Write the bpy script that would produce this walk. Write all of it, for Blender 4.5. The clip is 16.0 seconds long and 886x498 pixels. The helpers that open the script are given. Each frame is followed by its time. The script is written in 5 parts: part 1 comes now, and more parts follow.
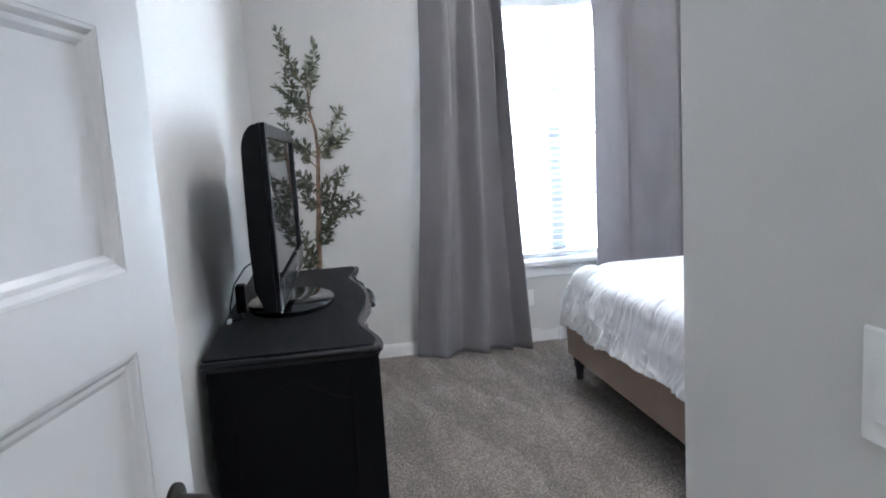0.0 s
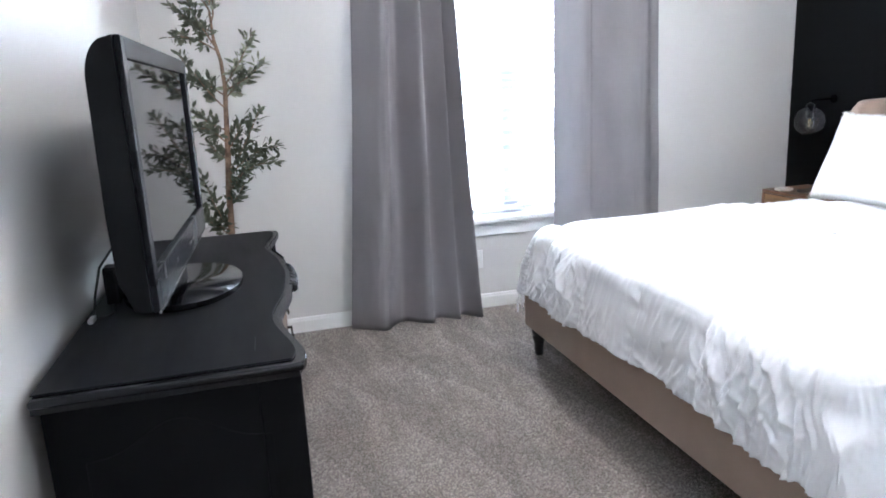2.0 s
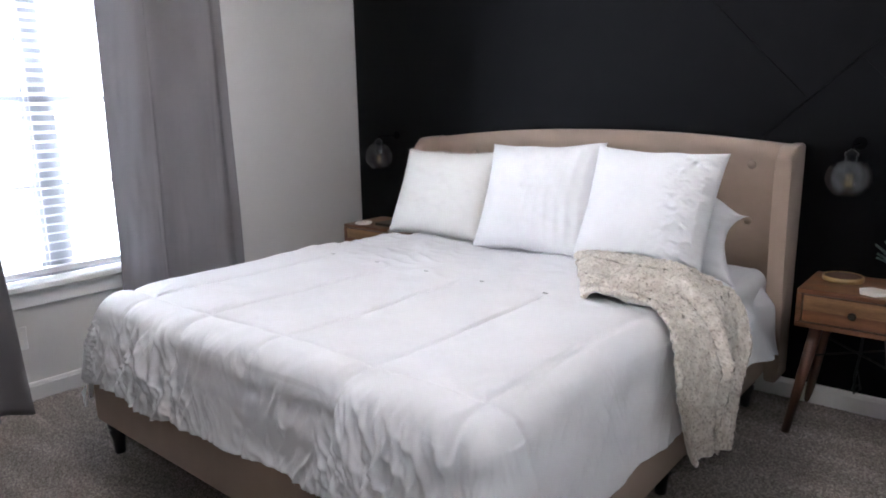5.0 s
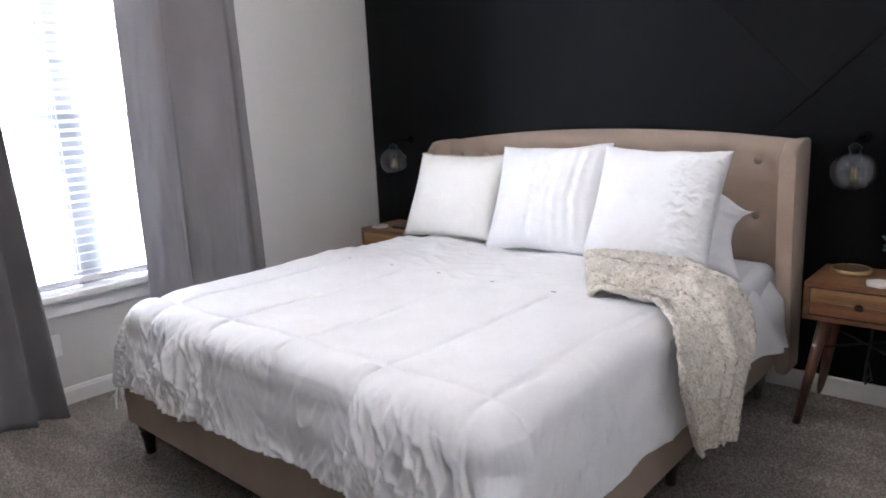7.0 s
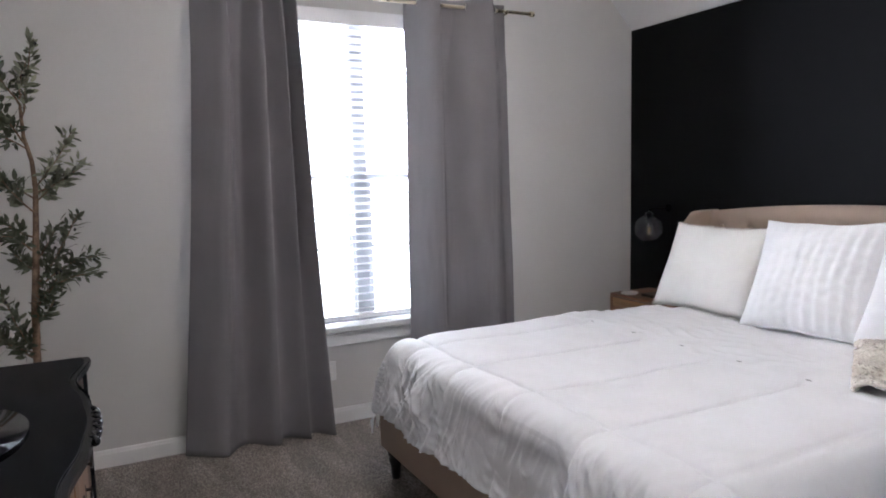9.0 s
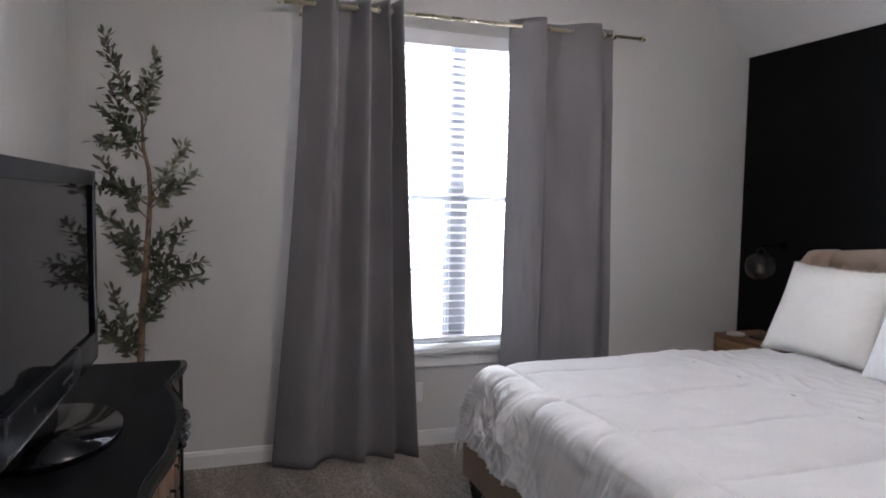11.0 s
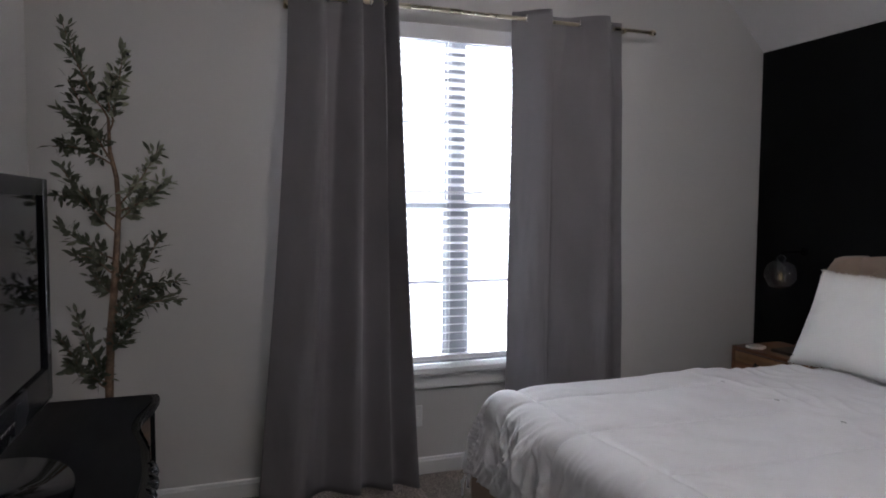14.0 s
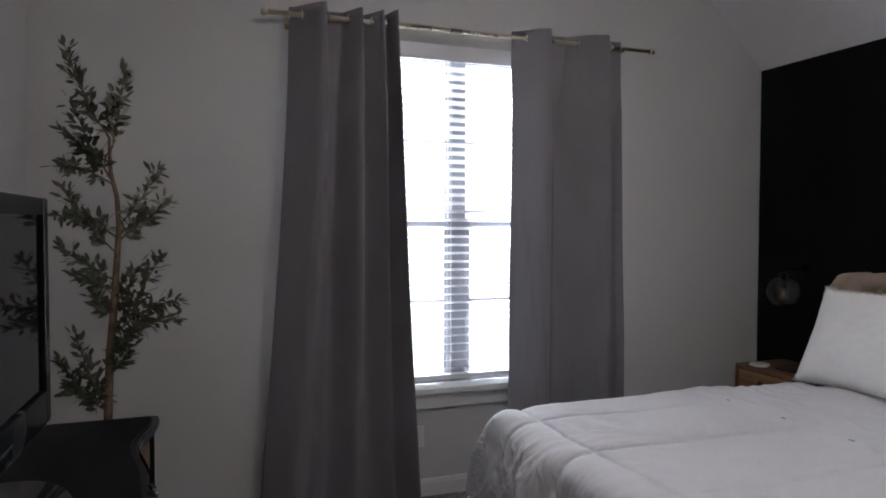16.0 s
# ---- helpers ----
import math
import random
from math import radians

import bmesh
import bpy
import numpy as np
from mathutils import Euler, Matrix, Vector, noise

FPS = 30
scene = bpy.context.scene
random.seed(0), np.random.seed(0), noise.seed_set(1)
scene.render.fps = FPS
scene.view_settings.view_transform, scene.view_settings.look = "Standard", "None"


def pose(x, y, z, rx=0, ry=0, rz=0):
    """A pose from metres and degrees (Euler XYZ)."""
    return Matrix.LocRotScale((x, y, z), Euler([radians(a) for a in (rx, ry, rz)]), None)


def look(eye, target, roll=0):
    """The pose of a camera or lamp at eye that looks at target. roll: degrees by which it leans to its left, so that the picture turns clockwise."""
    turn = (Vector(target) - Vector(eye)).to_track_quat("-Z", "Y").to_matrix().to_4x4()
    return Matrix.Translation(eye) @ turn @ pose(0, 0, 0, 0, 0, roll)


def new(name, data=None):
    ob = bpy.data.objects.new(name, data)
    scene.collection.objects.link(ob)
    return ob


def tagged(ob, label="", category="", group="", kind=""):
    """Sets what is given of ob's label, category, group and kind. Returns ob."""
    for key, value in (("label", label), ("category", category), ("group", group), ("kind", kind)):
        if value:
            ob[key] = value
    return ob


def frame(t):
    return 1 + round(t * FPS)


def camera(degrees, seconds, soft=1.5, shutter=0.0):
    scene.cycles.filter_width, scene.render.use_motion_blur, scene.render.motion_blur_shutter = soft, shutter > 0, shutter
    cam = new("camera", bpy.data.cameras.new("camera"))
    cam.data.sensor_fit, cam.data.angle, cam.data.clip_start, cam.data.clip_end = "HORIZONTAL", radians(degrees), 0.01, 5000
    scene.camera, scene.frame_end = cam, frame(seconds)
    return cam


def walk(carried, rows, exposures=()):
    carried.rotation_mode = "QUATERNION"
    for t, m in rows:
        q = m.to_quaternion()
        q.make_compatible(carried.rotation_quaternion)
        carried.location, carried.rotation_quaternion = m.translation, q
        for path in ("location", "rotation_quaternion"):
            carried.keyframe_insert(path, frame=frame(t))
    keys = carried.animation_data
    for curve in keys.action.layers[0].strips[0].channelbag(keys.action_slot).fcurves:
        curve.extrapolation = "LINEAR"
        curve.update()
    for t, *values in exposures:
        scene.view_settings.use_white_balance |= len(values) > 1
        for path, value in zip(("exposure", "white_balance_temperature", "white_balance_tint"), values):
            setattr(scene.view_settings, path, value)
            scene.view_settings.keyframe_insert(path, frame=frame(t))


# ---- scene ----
cam = camera(65.5, 16.0, soft=1.8)
PATH = [
    (0, (0.173, 0.492, 1.376), (0.495, 2.446, 1.094), -3.5),
    (0.5, (0.252, 0.672, 1.37), (0.547, 2.633, 1.107), -3.5),
    (1, (0.268, 0.82, 1.359), (0.495, 2.775, 1.007), -3.0),
    (1.5, (0.237, 0.987, 1.357), (0.559, 2.922, 0.963), -3.0),
    (2, (0.243, 1.109, 1.352), (0.744, 2.992, 0.903), -2.9),
    (2.5, (0.325, 1.246, 1.353), (0.989, 3.066, 0.855), -2.4),
    (3, (0.397, 1.325, 1.365), (1.138, 3.118, 0.889), -1.8),
    (3.5, (0.41, 1.421, 1.379), (1.471, 3.055, 0.926), 0.2),
    (4, (0.405, 1.493, 1.374), (1.688, 2.968, 0.95), 0.0),
    (4.4, (0.399, 1.512, 1.383), (1.809, 2.867, 0.966), -0.3),
    (4.7, (0.414, 1.515, 1.383), (1.897, 2.791, 0.967), -0.2),
    (6.8, (0.384, 1.444, 1.408), (1.918, 2.66, 0.995), -2.4),
    (7, (0.381, 1.423, 1.413), (1.839, 2.727, 0.998), -2.8),
    (7.4, (0.389, 1.384, 1.419), (1.723, 2.822, 1.029), -3.2),
    (7.5, (0.381, 1.359, 1.418), (1.677, 2.833, 1.036), -3.1),
    (8, (0.355, 1.311, 1.411), (1.514, 2.904, 1.067), -2.5),
    (8.5, (0.344, 1.282, 1.424), (1.351, 2.984, 1.121), -2.0),
    (9, (0.354, 1.284, 1.433), (1.251, 3.059, 1.22), -1.4),
    (9.2, (0.367, 1.289, 1.435), (1.233, 3.081, 1.235), -1.2),
    (11.5, (0.385, 1.376, 1.421), (1.011, 3.272, 1.308), 1.1),
    (12, (0.357, 1.56, 1.439), (1.024, 3.446, 1.399), 1.4),
    (12.5, (0.377, 1.65, 1.441), (1.072, 3.525, 1.435), 0.3),
    (13, (0.399, 1.662, 1.441), (1.088, 3.539, 1.404), 0.3),
    (13.5, (0.419, 1.65, 1.435), (1.078, 3.536, 1.348), 0.3),
    (14, (0.419, 1.643, 1.431), (1.099, 3.52, 1.307), 0.4),
    (14.5, (0.407, 1.67, 1.417), (1.093, 3.541, 1.249), 0.3),
    (15, (0.415, 1.669, 1.428), (1.097, 3.541, 1.258), 0.3),
    (15.5, (0.413, 1.668, 1.426), (1.092, 3.547, 1.337), 0.2),
    (16, (0.412, 1.66, 1.425), (1.096, 3.538, 1.358), 0.1),
]
EXPOSURES = [(0.0, 0.42, 5750, 9), (0.8, 0.6, 5750, 9), (1.5, 0.96, 5750, 10), (2.5, 0.83, 5850, 12), (3.5, 0.08, 6050, 14), (4.5, -0.18, 6150, 15), (7.0, -0.05, 6250, 16),
             (9.0, -0.36, 6300, 16), (11.3, -0.94, 6350, 17), (12.0, -1.34, 6350, 17), (16.0, -1.48, 6300, 17)]
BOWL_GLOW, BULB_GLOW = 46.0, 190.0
walk(cam, [(t, look(eye, target, roll)) for t, eye, target, roll in PATH], EXPOSURES)

# ---- light ----
world = bpy.data.worlds.new("world")
scene.world = world
world.use_nodes = True
wn = world.node_tree
sky = wn.nodes.new("ShaderNodeTexSky")
sky.sky_type, sky.sun_disc, sky.sun_elevation, sky.sun_rotation = "NISHITA", False, radians(50), radians(200)
wn.nodes["Background"].inputs["Strength"].default_value = 0.1
wn.links.new(sky.outputs["Color"], wn.nodes["Background"].inputs["Color"])


def area_lamp(name, at, target, sx, sy, watts, colour):
    lamp = bpy.data.lights.new(name, "AREA")
    lamp.shape, lamp.size, lamp.size_y, lamp.energy, lamp.color = "RECTANGLE", sx, sy, watts, colour
    ob = new(name, lamp)
    ob.matrix_world = look(at, target)
    return ob


# daylight standing outside the window
area_lamp("window_daylight", (1.74, 5.52, 1.5), (1.74, 0, 1.35), 2.1, 2.3, 990, (0.84, 0.93, 1.0))
# lamp assumed in the unseen hallway behind the door, brightening the entry wall
area_lamp("hall_light", (0.3, -0.7, 2.36), (0.3, -0.7, 0), 0.5, 0.5, 18, (1.0, 0.96, 0.92))


# ---- materials ----
def mat(name, colour, rough=0.6, metal=0.0, vary=0.12, scale=6.0, fine=120.0, bump=0.1, dist=0.002, second=None, spec=0.5,
        sheen=0.0, coat=0.0, stretch=(1, 1, 1), rand=0.0, detail=6.0, rough_vary=0.1):
    m = bpy.data.materials.new(name)
    m.use_nodes = True
    nt = m.node_tree
    p = nt.nodes["Principled BSDF"]
    p.inputs["Roughness"].default_value, p.inputs["Metallic"].default_value = rough, metal
    p.inputs["Specular IOR Level"].default_value = spec
    p.inputs["Sheen Weight"].default_value = sheen
    p.inputs["Coat Weight"].default_value = coat
    tc = nt.nodes.new("ShaderNodeTexCoord")
    mp = nt.nodes.new("ShaderNodeMapping")
    mp.inputs["Scale"].default_value = stretch
    nt.links.new(tc.outputs["Object"], mp.inputs["Vector"])
    big, small = nt.nodes.new("ShaderNodeTexNoise"), nt.nodes.new("ShaderNodeTexNoise")
    big.inputs["Scale"].default_value, small.inputs["Scale"].default_value = scale, fine
    big.inputs["Detail"].default_value, small.inputs["Detail"].default_value = detail, 3
    for n in (big, small):
        nt.links.new(mp.outputs["Vector"], n.inputs["Vector"])
    add = nt.nodes.new("ShaderNodeMath")
    add.operation = "ADD"
    half = nt.nodes.new("ShaderNodeMath")
    half.operation, half.inputs[1].default_value = "MULTIPLY", 0.5
    nt.links.new(big.outputs["Fac"], add.inputs[0])
    nt.links.new(small.outputs["Fac"], half.inputs[0])
    nt.links.new(half.outputs[0], add.inputs[1])
    ramp = nt.nodes.new("ShaderNodeValToRGB")
    lo = [c * (1 - vary) for c in colour]
    hi = list(second) if second else [min(1, c * (1 + vary)) for c in colour]
    ramp.color_ramp.elements[0].position, ramp.color_ramp.elements[1].position = 0.5, 1.0
    ramp.color_ramp.elements[0].color, ramp.color_ramp.elements[1].color = (*lo, 1), (*hi, 1)
    src = add
    if rand:
        info, sc, ad = nt.nodes.new("ShaderNodeObjectInfo"), nt.nodes.new("ShaderNodeMath"), nt.nodes.new("ShaderNodeMath")
        sc.operation, sc.inputs[1].default_value, ad.operation = "MULTIPLY_ADD", rand, "ADD"
        sc.inputs[2].default_value = -rand / 2
        nt.links.new(info.outputs["Random"], sc.inputs[0])
        nt.links.new(sc.outputs[0], ad.inputs[0])
        nt.links.new(add.outputs[0], ad.inputs[1])
        src = ad
    nt.links.new(src.outputs[0], ramp.inputs["Fac"])
    nt.links.new(ramp.outputs["Color"], p.inputs["Base Color"])
    if rough_vary:
        mr = nt.nodes.new("ShaderNodeMapRange")
        mr.inputs["To Min"].default_value, mr.inputs["To Max"].default_value = max(0.02, rough - rough_vary), min(1, rough + rough_vary)
        nt.links.new(big.outputs["Fac"], mr.inputs["Value"])
        nt.links.new(mr.outputs["Result"], p.inputs["Roughness"])
    if bump:
        b = nt.nodes.new("ShaderNodeBump")
        b.inputs["Strength"].default_value, b.inputs["Distance"].default_value = bump, dist
        nt.links.new(small.outputs["Fac"], b.inputs["Height"])
        nt.links.new(b.outputs["Normal"], p.inputs["Normal"])
    return m


def glass(name, tint=(1, 1, 1), rough=0.0, gloss=0.08, rim=0.6):
    m = bpy.data.materials.new(name)
    m.use_nodes = True
    nt = m.node_tree
    nt.nodes.remove(nt.nodes["Principled BSDF"])
    tr, gl, mix = nt.nodes.new("ShaderNodeBsdfTransparent"), nt.nodes.new("ShaderNodeBsdfGlossy"), nt.nodes.new("ShaderNodeMixShader")
    fr, power, mul = nt.nodes.new("ShaderNodeLayerWeight"), nt.nodes.new("ShaderNodeMath"), nt.nodes.new("ShaderNodeMath")
    power.operation, power.inputs[1].default_value = "POWER", 5.0
    mul.operation, mul.inputs[1].default_value, mul.inputs[2].default_value, mul.use_clamp = "MULTIPLY_ADD", rim, gloss, True
    tr.inputs["Color"].default_value = (*tint, 1)
    gl.inputs["Roughness"].default_value = rough
    nt.links.new(fr.outputs["Facing"], power.inputs[0])
    nt.links.new(power.outputs[0], mul.inputs[0])
    nt.links.new(mul.outputs[0], mix.inputs["Fac"])
    nt.links.new(tr.outputs["BSDF"], mix.inputs[1])
    nt.links.new(gl.outputs["BSDF"], mix.inputs[2])
    nt.links.new(mix.outputs["Shader"], nt.nodes["Material Output"].inputs["Surface"])
    return m


def carpet_material():
    m = mat("carpet", (0.2, 0.18, 0.165), 0.95, vary=0.3, scale=2.2, fine=300, bump=0.0, spec=0.1, sheen=0.15, rough_vary=0)
    nt = m.node_tree
    p = nt.nodes["Principled BSDF"]
    tc = next(n for n in nt.nodes if n.bl_idname == "ShaderNodeTexCoord")
    speck, tuft = nt.nodes.new("ShaderNodeTexNoise"), nt.nodes.new("ShaderNodeTexVoronoi")
    speck.inputs["Scale"].default_value, speck.inputs["Detail"].default_value = 75, 3
    speck.inputs["Roughness"].default_value = 0.85
    tuft.inputs["Scale"].default_value = 130
    lanes, turn = nt.nodes.new("ShaderNodeTexNoise"), nt.nodes.new("ShaderNodeMapping")
    lanes.inputs["Scale"].default_value, lanes.inputs["Detail"].default_value = 2.6, 3
    turn.inputs["Scale"].default_value, turn.inputs["Rotation"].default_value = (1.7, 0.8, 1), (0, 0, 0.35)
    nt.links.new(tc.outputs["Object"], turn.inputs["Vector"])
    nt.links.new(turn.outputs["Vector"], lanes.inputs["Vector"])
    for n in (speck, tuft):
        nt.links.new(tc.outputs["Object"], n.inputs["Vector"])
    ramp = nt.nodes.new("ShaderNodeValToRGB")
    ramp.color_ramp.elements[0].position, ramp.color_ramp.elements[1].position = 0.4, 0.62
    ramp.color_ramp.elements[0].color, ramp.color_ramp.elements[1].color = (0.10, 0.088, 0.078, 1), (0.36, 0.322, 0.29, 1)
    nt.links.new(speck.outputs["Fac"], ramp.inputs["Fac"])
    lr = nt.nodes.new("ShaderNodeMapRange")
    lr.inputs["From Min"].default_value, lr.inputs["From Max"].default_value = 0.48, 0.70
    lr.inputs["To Min"].default_value, lr.inputs["To Max"].default_value = 0.92, 1.25
    nt.links.new(lanes.outputs["Fac"], lr.inputs["Value"])
    mul = nt.nodes.new("ShaderNodeMixRGB")
    mul.blend_type, mul.inputs["Fac"].default_value = "MULTIPLY", 1.0
    nt.links.new(ramp.outputs["Color"], mul.inputs["Color1"])
    nt.links.new(lr.outputs["Result"], mul.inputs["Color2"])
    nt.links.new(mul.outputs["Color"], p.inputs["Base Color"])
    b = nt.nodes.new("ShaderNodeBump")
    b.inputs["Strength"].default_value, b.inputs["Distance"].default_value = 0.8, 0.012
    nt.links.new(speck.outputs["Fac"], b.inputs["Height"])
    nt.links.new(b.outputs["Normal"], p.inputs["Normal"])
    return m


def wood_material(name, dark, light, scale=3.0, stretch=(12, 1, 12), rough=0.45, rand=0.25):
    return mat(name, dark, rough, vary=0.25, second=light, scale=scale, fine=45, bump=0.15, dist=0.001, stretch=stretch, rand=rand)


WALL = mat("wall_paint", (0.62, 0.605, 0.585), 0.55, vary=0.03, scale=1.5, fine=260, bump=0.12, dist=0.0012, spec=0.35)
CEILING = mat("ceiling_paint", (0.74, 0.735, 0.73), 0.85, vary=0.03, scale=1.5, fine=180, bump=0.2, dist=0.0015, spec=0.2)
BLACK_WALL = mat("black_paint", (0.0038, 0.0038, 0.0047), 0.6, vary=0.12, scale=2, fine=160, bump=0.1, dist=0.001, spec=0.08)
TRIM = mat("white_trim_paint", (0.8, 0.795, 0.785), 0.35, vary=0.03, scale=3, fine=90, bump=0.04)
DOOR = mat("white_door_paint", (0.78, 0.78, 0.78), 0.22, vary=0.02, scale=3, fine=70, bump=0.04)
CARPET = carpet_material()
CURTAIN = mat("grey_curtain_cloth", (0.212, 0.203, 0.211), 0.85, vary=0.08, scale=5, fine=420, bump=0.25, dist=0.0008, spec=0.15, stretch=(1, 1, 0.5))
BRASS = mat("brushed_brass", (0.55, 0.45, 0.25), 0.3, metal=1.0, vary=0.1, fine=200, bump=0.05)
ROD_METAL = mat("champagne_metal", (0.62, 0.555, 0.42), 0.28, metal=1.0, vary=0.08, fine=200, bump=0.04)
STEEL = mat("polished_steel", (0.75, 0.73, 0.7), 0.2, metal=1.0, vary=0.05, bump=0)
BLACK_PAINT = mat("black_furniture_paint", (0.0033, 0.0033, 0.0042), 0.5, vary=0.15, scale=3, fine=60, bump=0.08, stretch=(6, 1, 6), spec=0.13, rough_vary=0.08)
EDGE_PAINT = mat("worn_black_edge_paint", (0.006, 0.006, 0.0075), 0.24, vary=0.15, scale=14, fine=90, bump=0.02, spec=0.4, rough_vary=0.04)
DARK_METAL = mat("dark_bronze", (0.03, 0.025, 0.02), 0.4, metal=0.8, vary=0.2, bump=0.05)
DRAWER_WOOD = wood_material("drawer_wood", (0.05, 0.022, 0.009), (0.17, 0.085, 0.035), stretch=(12, 1.5, 12))
GLOSS_BLACK = mat("gloss_black_plastic", (0.004, 0.004, 0.005), 0.08, vary=0.1, bump=0, spec=0.15, rough_vary=0.02)
SATIN_BLACK = mat("satin_black_plastic", (0.004, 0.004, 0.005), 0.45, vary=0.1, bump=0.03, spec=0.14)
MATT_BLACK = mat("matt_black_metal", (0.004, 0.004, 0.0045), 0.9, vary=0.1, bump=0, spec=0.0)
BEZEL = mat("grey_black_bezel", (0.008, 0.008, 0.0095), 0.25, vary=0.1, bump=0, spec=0.09)
SCREEN = mat("dark_screen", (0.008, 0.008, 0.0095), 0.035, vary=0.05, bump=0, spec=0.17, rough_vary=0.005)
LINEN = mat("white_cotton", (0.83, 0.825, 0.84), 0.8, vary=0.03, scale=8, fine=500, bump=0.15, dist=0.0006, sheen=0.03, spec=0.2)
COMFORTER = mat("white_microfibre", (0.85, 0.85, 0.875), 0.62, vary=0.03, scale=7, fine=300, bump=0.12, dist=0.0008, sheen=0.03, spec=0.3)
LINEN_GREY = mat("grey_thread", (0.46, 0.46, 0.48), 0.9, bump=0)
CREAM = mat("cream_cotton", (0.8, 0.785, 0.755), 0.85, vary=0.03, scale=8, fine=400, bump=0.2, dist=0.0008, sheen=0.03, spec=0.2)
TAUPE = mat("taupe_upholstery", (0.345, 0.264, 0.212), 0.8, vary=0.07, scale=7, fine=600, bump=0.25, dist=0.0007, sheen=0.1, spec=0.2)
def fur_material():
    """Cream pile flecked with short taupe strands."""
    m = mat("oatmeal_faux_fur", (0.74, 0.655, 0.56), 0.95, vary=0.18, scale=30, fine=160, bump=0.5, dist=0.003, second=(0.88, 0.83, 0.76), sheen=0.3, spec=0.1)
    nt = m.node_tree
    p = nt.nodes["Principled BSDF"]
    tc, mp, fleck, ramp, mix = (nt.nodes.new(k) for k in ("ShaderNodeTexCoord", "ShaderNodeMapping", "ShaderNodeTexNoise", "ShaderNodeValToRGB", "ShaderNodeMixRGB"))
    mp.inputs["Scale"].default_value, mp.inputs["Rotation"].default_value = (1.0, 0.55, 0.55), (0, 0, 0.5)
    fleck.inputs["Scale"].default_value, fleck.inputs["Detail"].default_value, fleck.inputs["Roughness"].default_value = 150, 2, 0.75
    ramp.color_ramp.elements[0].position, ramp.color_ramp.elements[1].position = 0.5, 0.74
    old = p.inputs["Base Color"].links[0].from_socket
    nt.links.new(tc.outputs["Object"], mp.inputs["Vector"])
    nt.links.new(mp.outputs["Vector"], fleck.inputs["Vector"])
    nt.links.new(fleck.outputs["Fac"], ramp.inputs["Fac"])
    nt.links.new(ramp.outputs["Color"], mix.inputs["Fac"])
    nt.links.new(old, mix.inputs["Color1"])
    mix.inputs["Color2"].default_value = (0.30, 0.235, 0.18, 1)
    nt.links.new(mix.outputs["Color"], p.inputs["Base Color"])
    return m


FUR = fur_material()
PALE_ACACIA = wood_material("pale_acacia", (0.17, 0.085, 0.036), (0.36, 0.205, 0.10), scale=2.4, stretch=(8, 1.2, 14), rough=0.42)
ACACIA = wood_material("honey_acacia", (0.085, 0.034, 0.016), (0.235, 0.105, 0.05), scale=2.4, stretch=(8, 1.2, 14), rough=0.4)
WALNUT = wood_material("dark_walnut", (0.055, 0.022, 0.013), (0.145, 0.062, 0.036), stretch=(14, 14, 1.2), rough=0.4)
BLACK_WOOD = mat("black_stained_wood", (0.012, 0.011, 0.011), 0.4, vary=0.2, bump=0.05)
GLOBE = glass("smoked_clear_glass", (0.96, 0.965, 0.97), 0.0, 0.085, 0.5)
PANE = glass("window_glass", (0.97, 0.98, 0.98), 0.0, 0.04)
BULB = glass("bulb_glass", (0.93, 0.86, 0.68), 0.02, 0.06)
PLATE = mat("white_plastic", (0.8, 0.8, 0.79), 0.35, vary=0.02, bump=0)
CERAMIC = mat("white_ceramic", (0.82, 0.81, 0.79), 0.35, vary=0.03, bump=0.03)
# white vinyl given a grey base, its backlit shade put into the colour
VINYL = mat("backlit_grey_vinyl", (0.34, 0.35, 0.38), 0.4, vary=0.02, bump=0)
SLAT = mat("white_faux_wood", (0.78, 0.78, 0.79), 0.45, vary=0.02, bump=0.03)
BARK = mat("olive_bark", (0.16, 0.095, 0.06), 0.85, vary=0.35, scale=25, fine=120, bump=0.8, dist=0.004, second=(0.33, 0.22, 0.15))
LEAF = mat("olive_leaf", (0.108, 0.122, 0.072), 0.5, vary=0.3, scale=12, fine=60, bump=0.1, second=(0.34, 0.35, 0.25), rand=0.7)
PLANT_GREEN = mat("dark_succulent_leaf", (0.035, 0.065, 0.045), 0.45, vary=0.3, scale=20, bump=0.1)
SOIL = mat("potting_soil", (0.04, 0.028, 0.02), 0.95, vary=0.4, scale=60, bump=0.7, dist=0.004)
BASKET = mat("dark_planter", (0.03, 0.03, 0.03), 0.6, vary=0.2, bump=0.1)
CABLE = mat("black_rubber", (0.012, 0.012, 0.012), 0.5, vary=0.1, bump=0)


# ---- building helpers ----
def part(name, bm, material, parent, label="", smooth=False):
    """Link a bmesh as one mesh object under a thing or a part."""
    me = bpy.data.meshes.new(name)
    bmesh.ops.recalc_face_normals(bm, faces=bm.faces[:])
    bm.to_mesh(me)
    bm.free()
    me.materials.append(material)
    if smooth:
        me.shade_smooth()
    ob = new(name, me)
    if parent is not None:
        ob.parent = parent
    if label:
        ob["label"] = label
    return ob


def thing(name, label, category, at=(0, 0, 0), rz=0, group="", kind=""):
    ob = new(name)
    ob.empty_display_size = 0.1
    ob.matrix_world = pose(*at, 0, 0, rz)
    bpy.context.view_layer.update()
    return tagged(ob, label, category, group, kind)


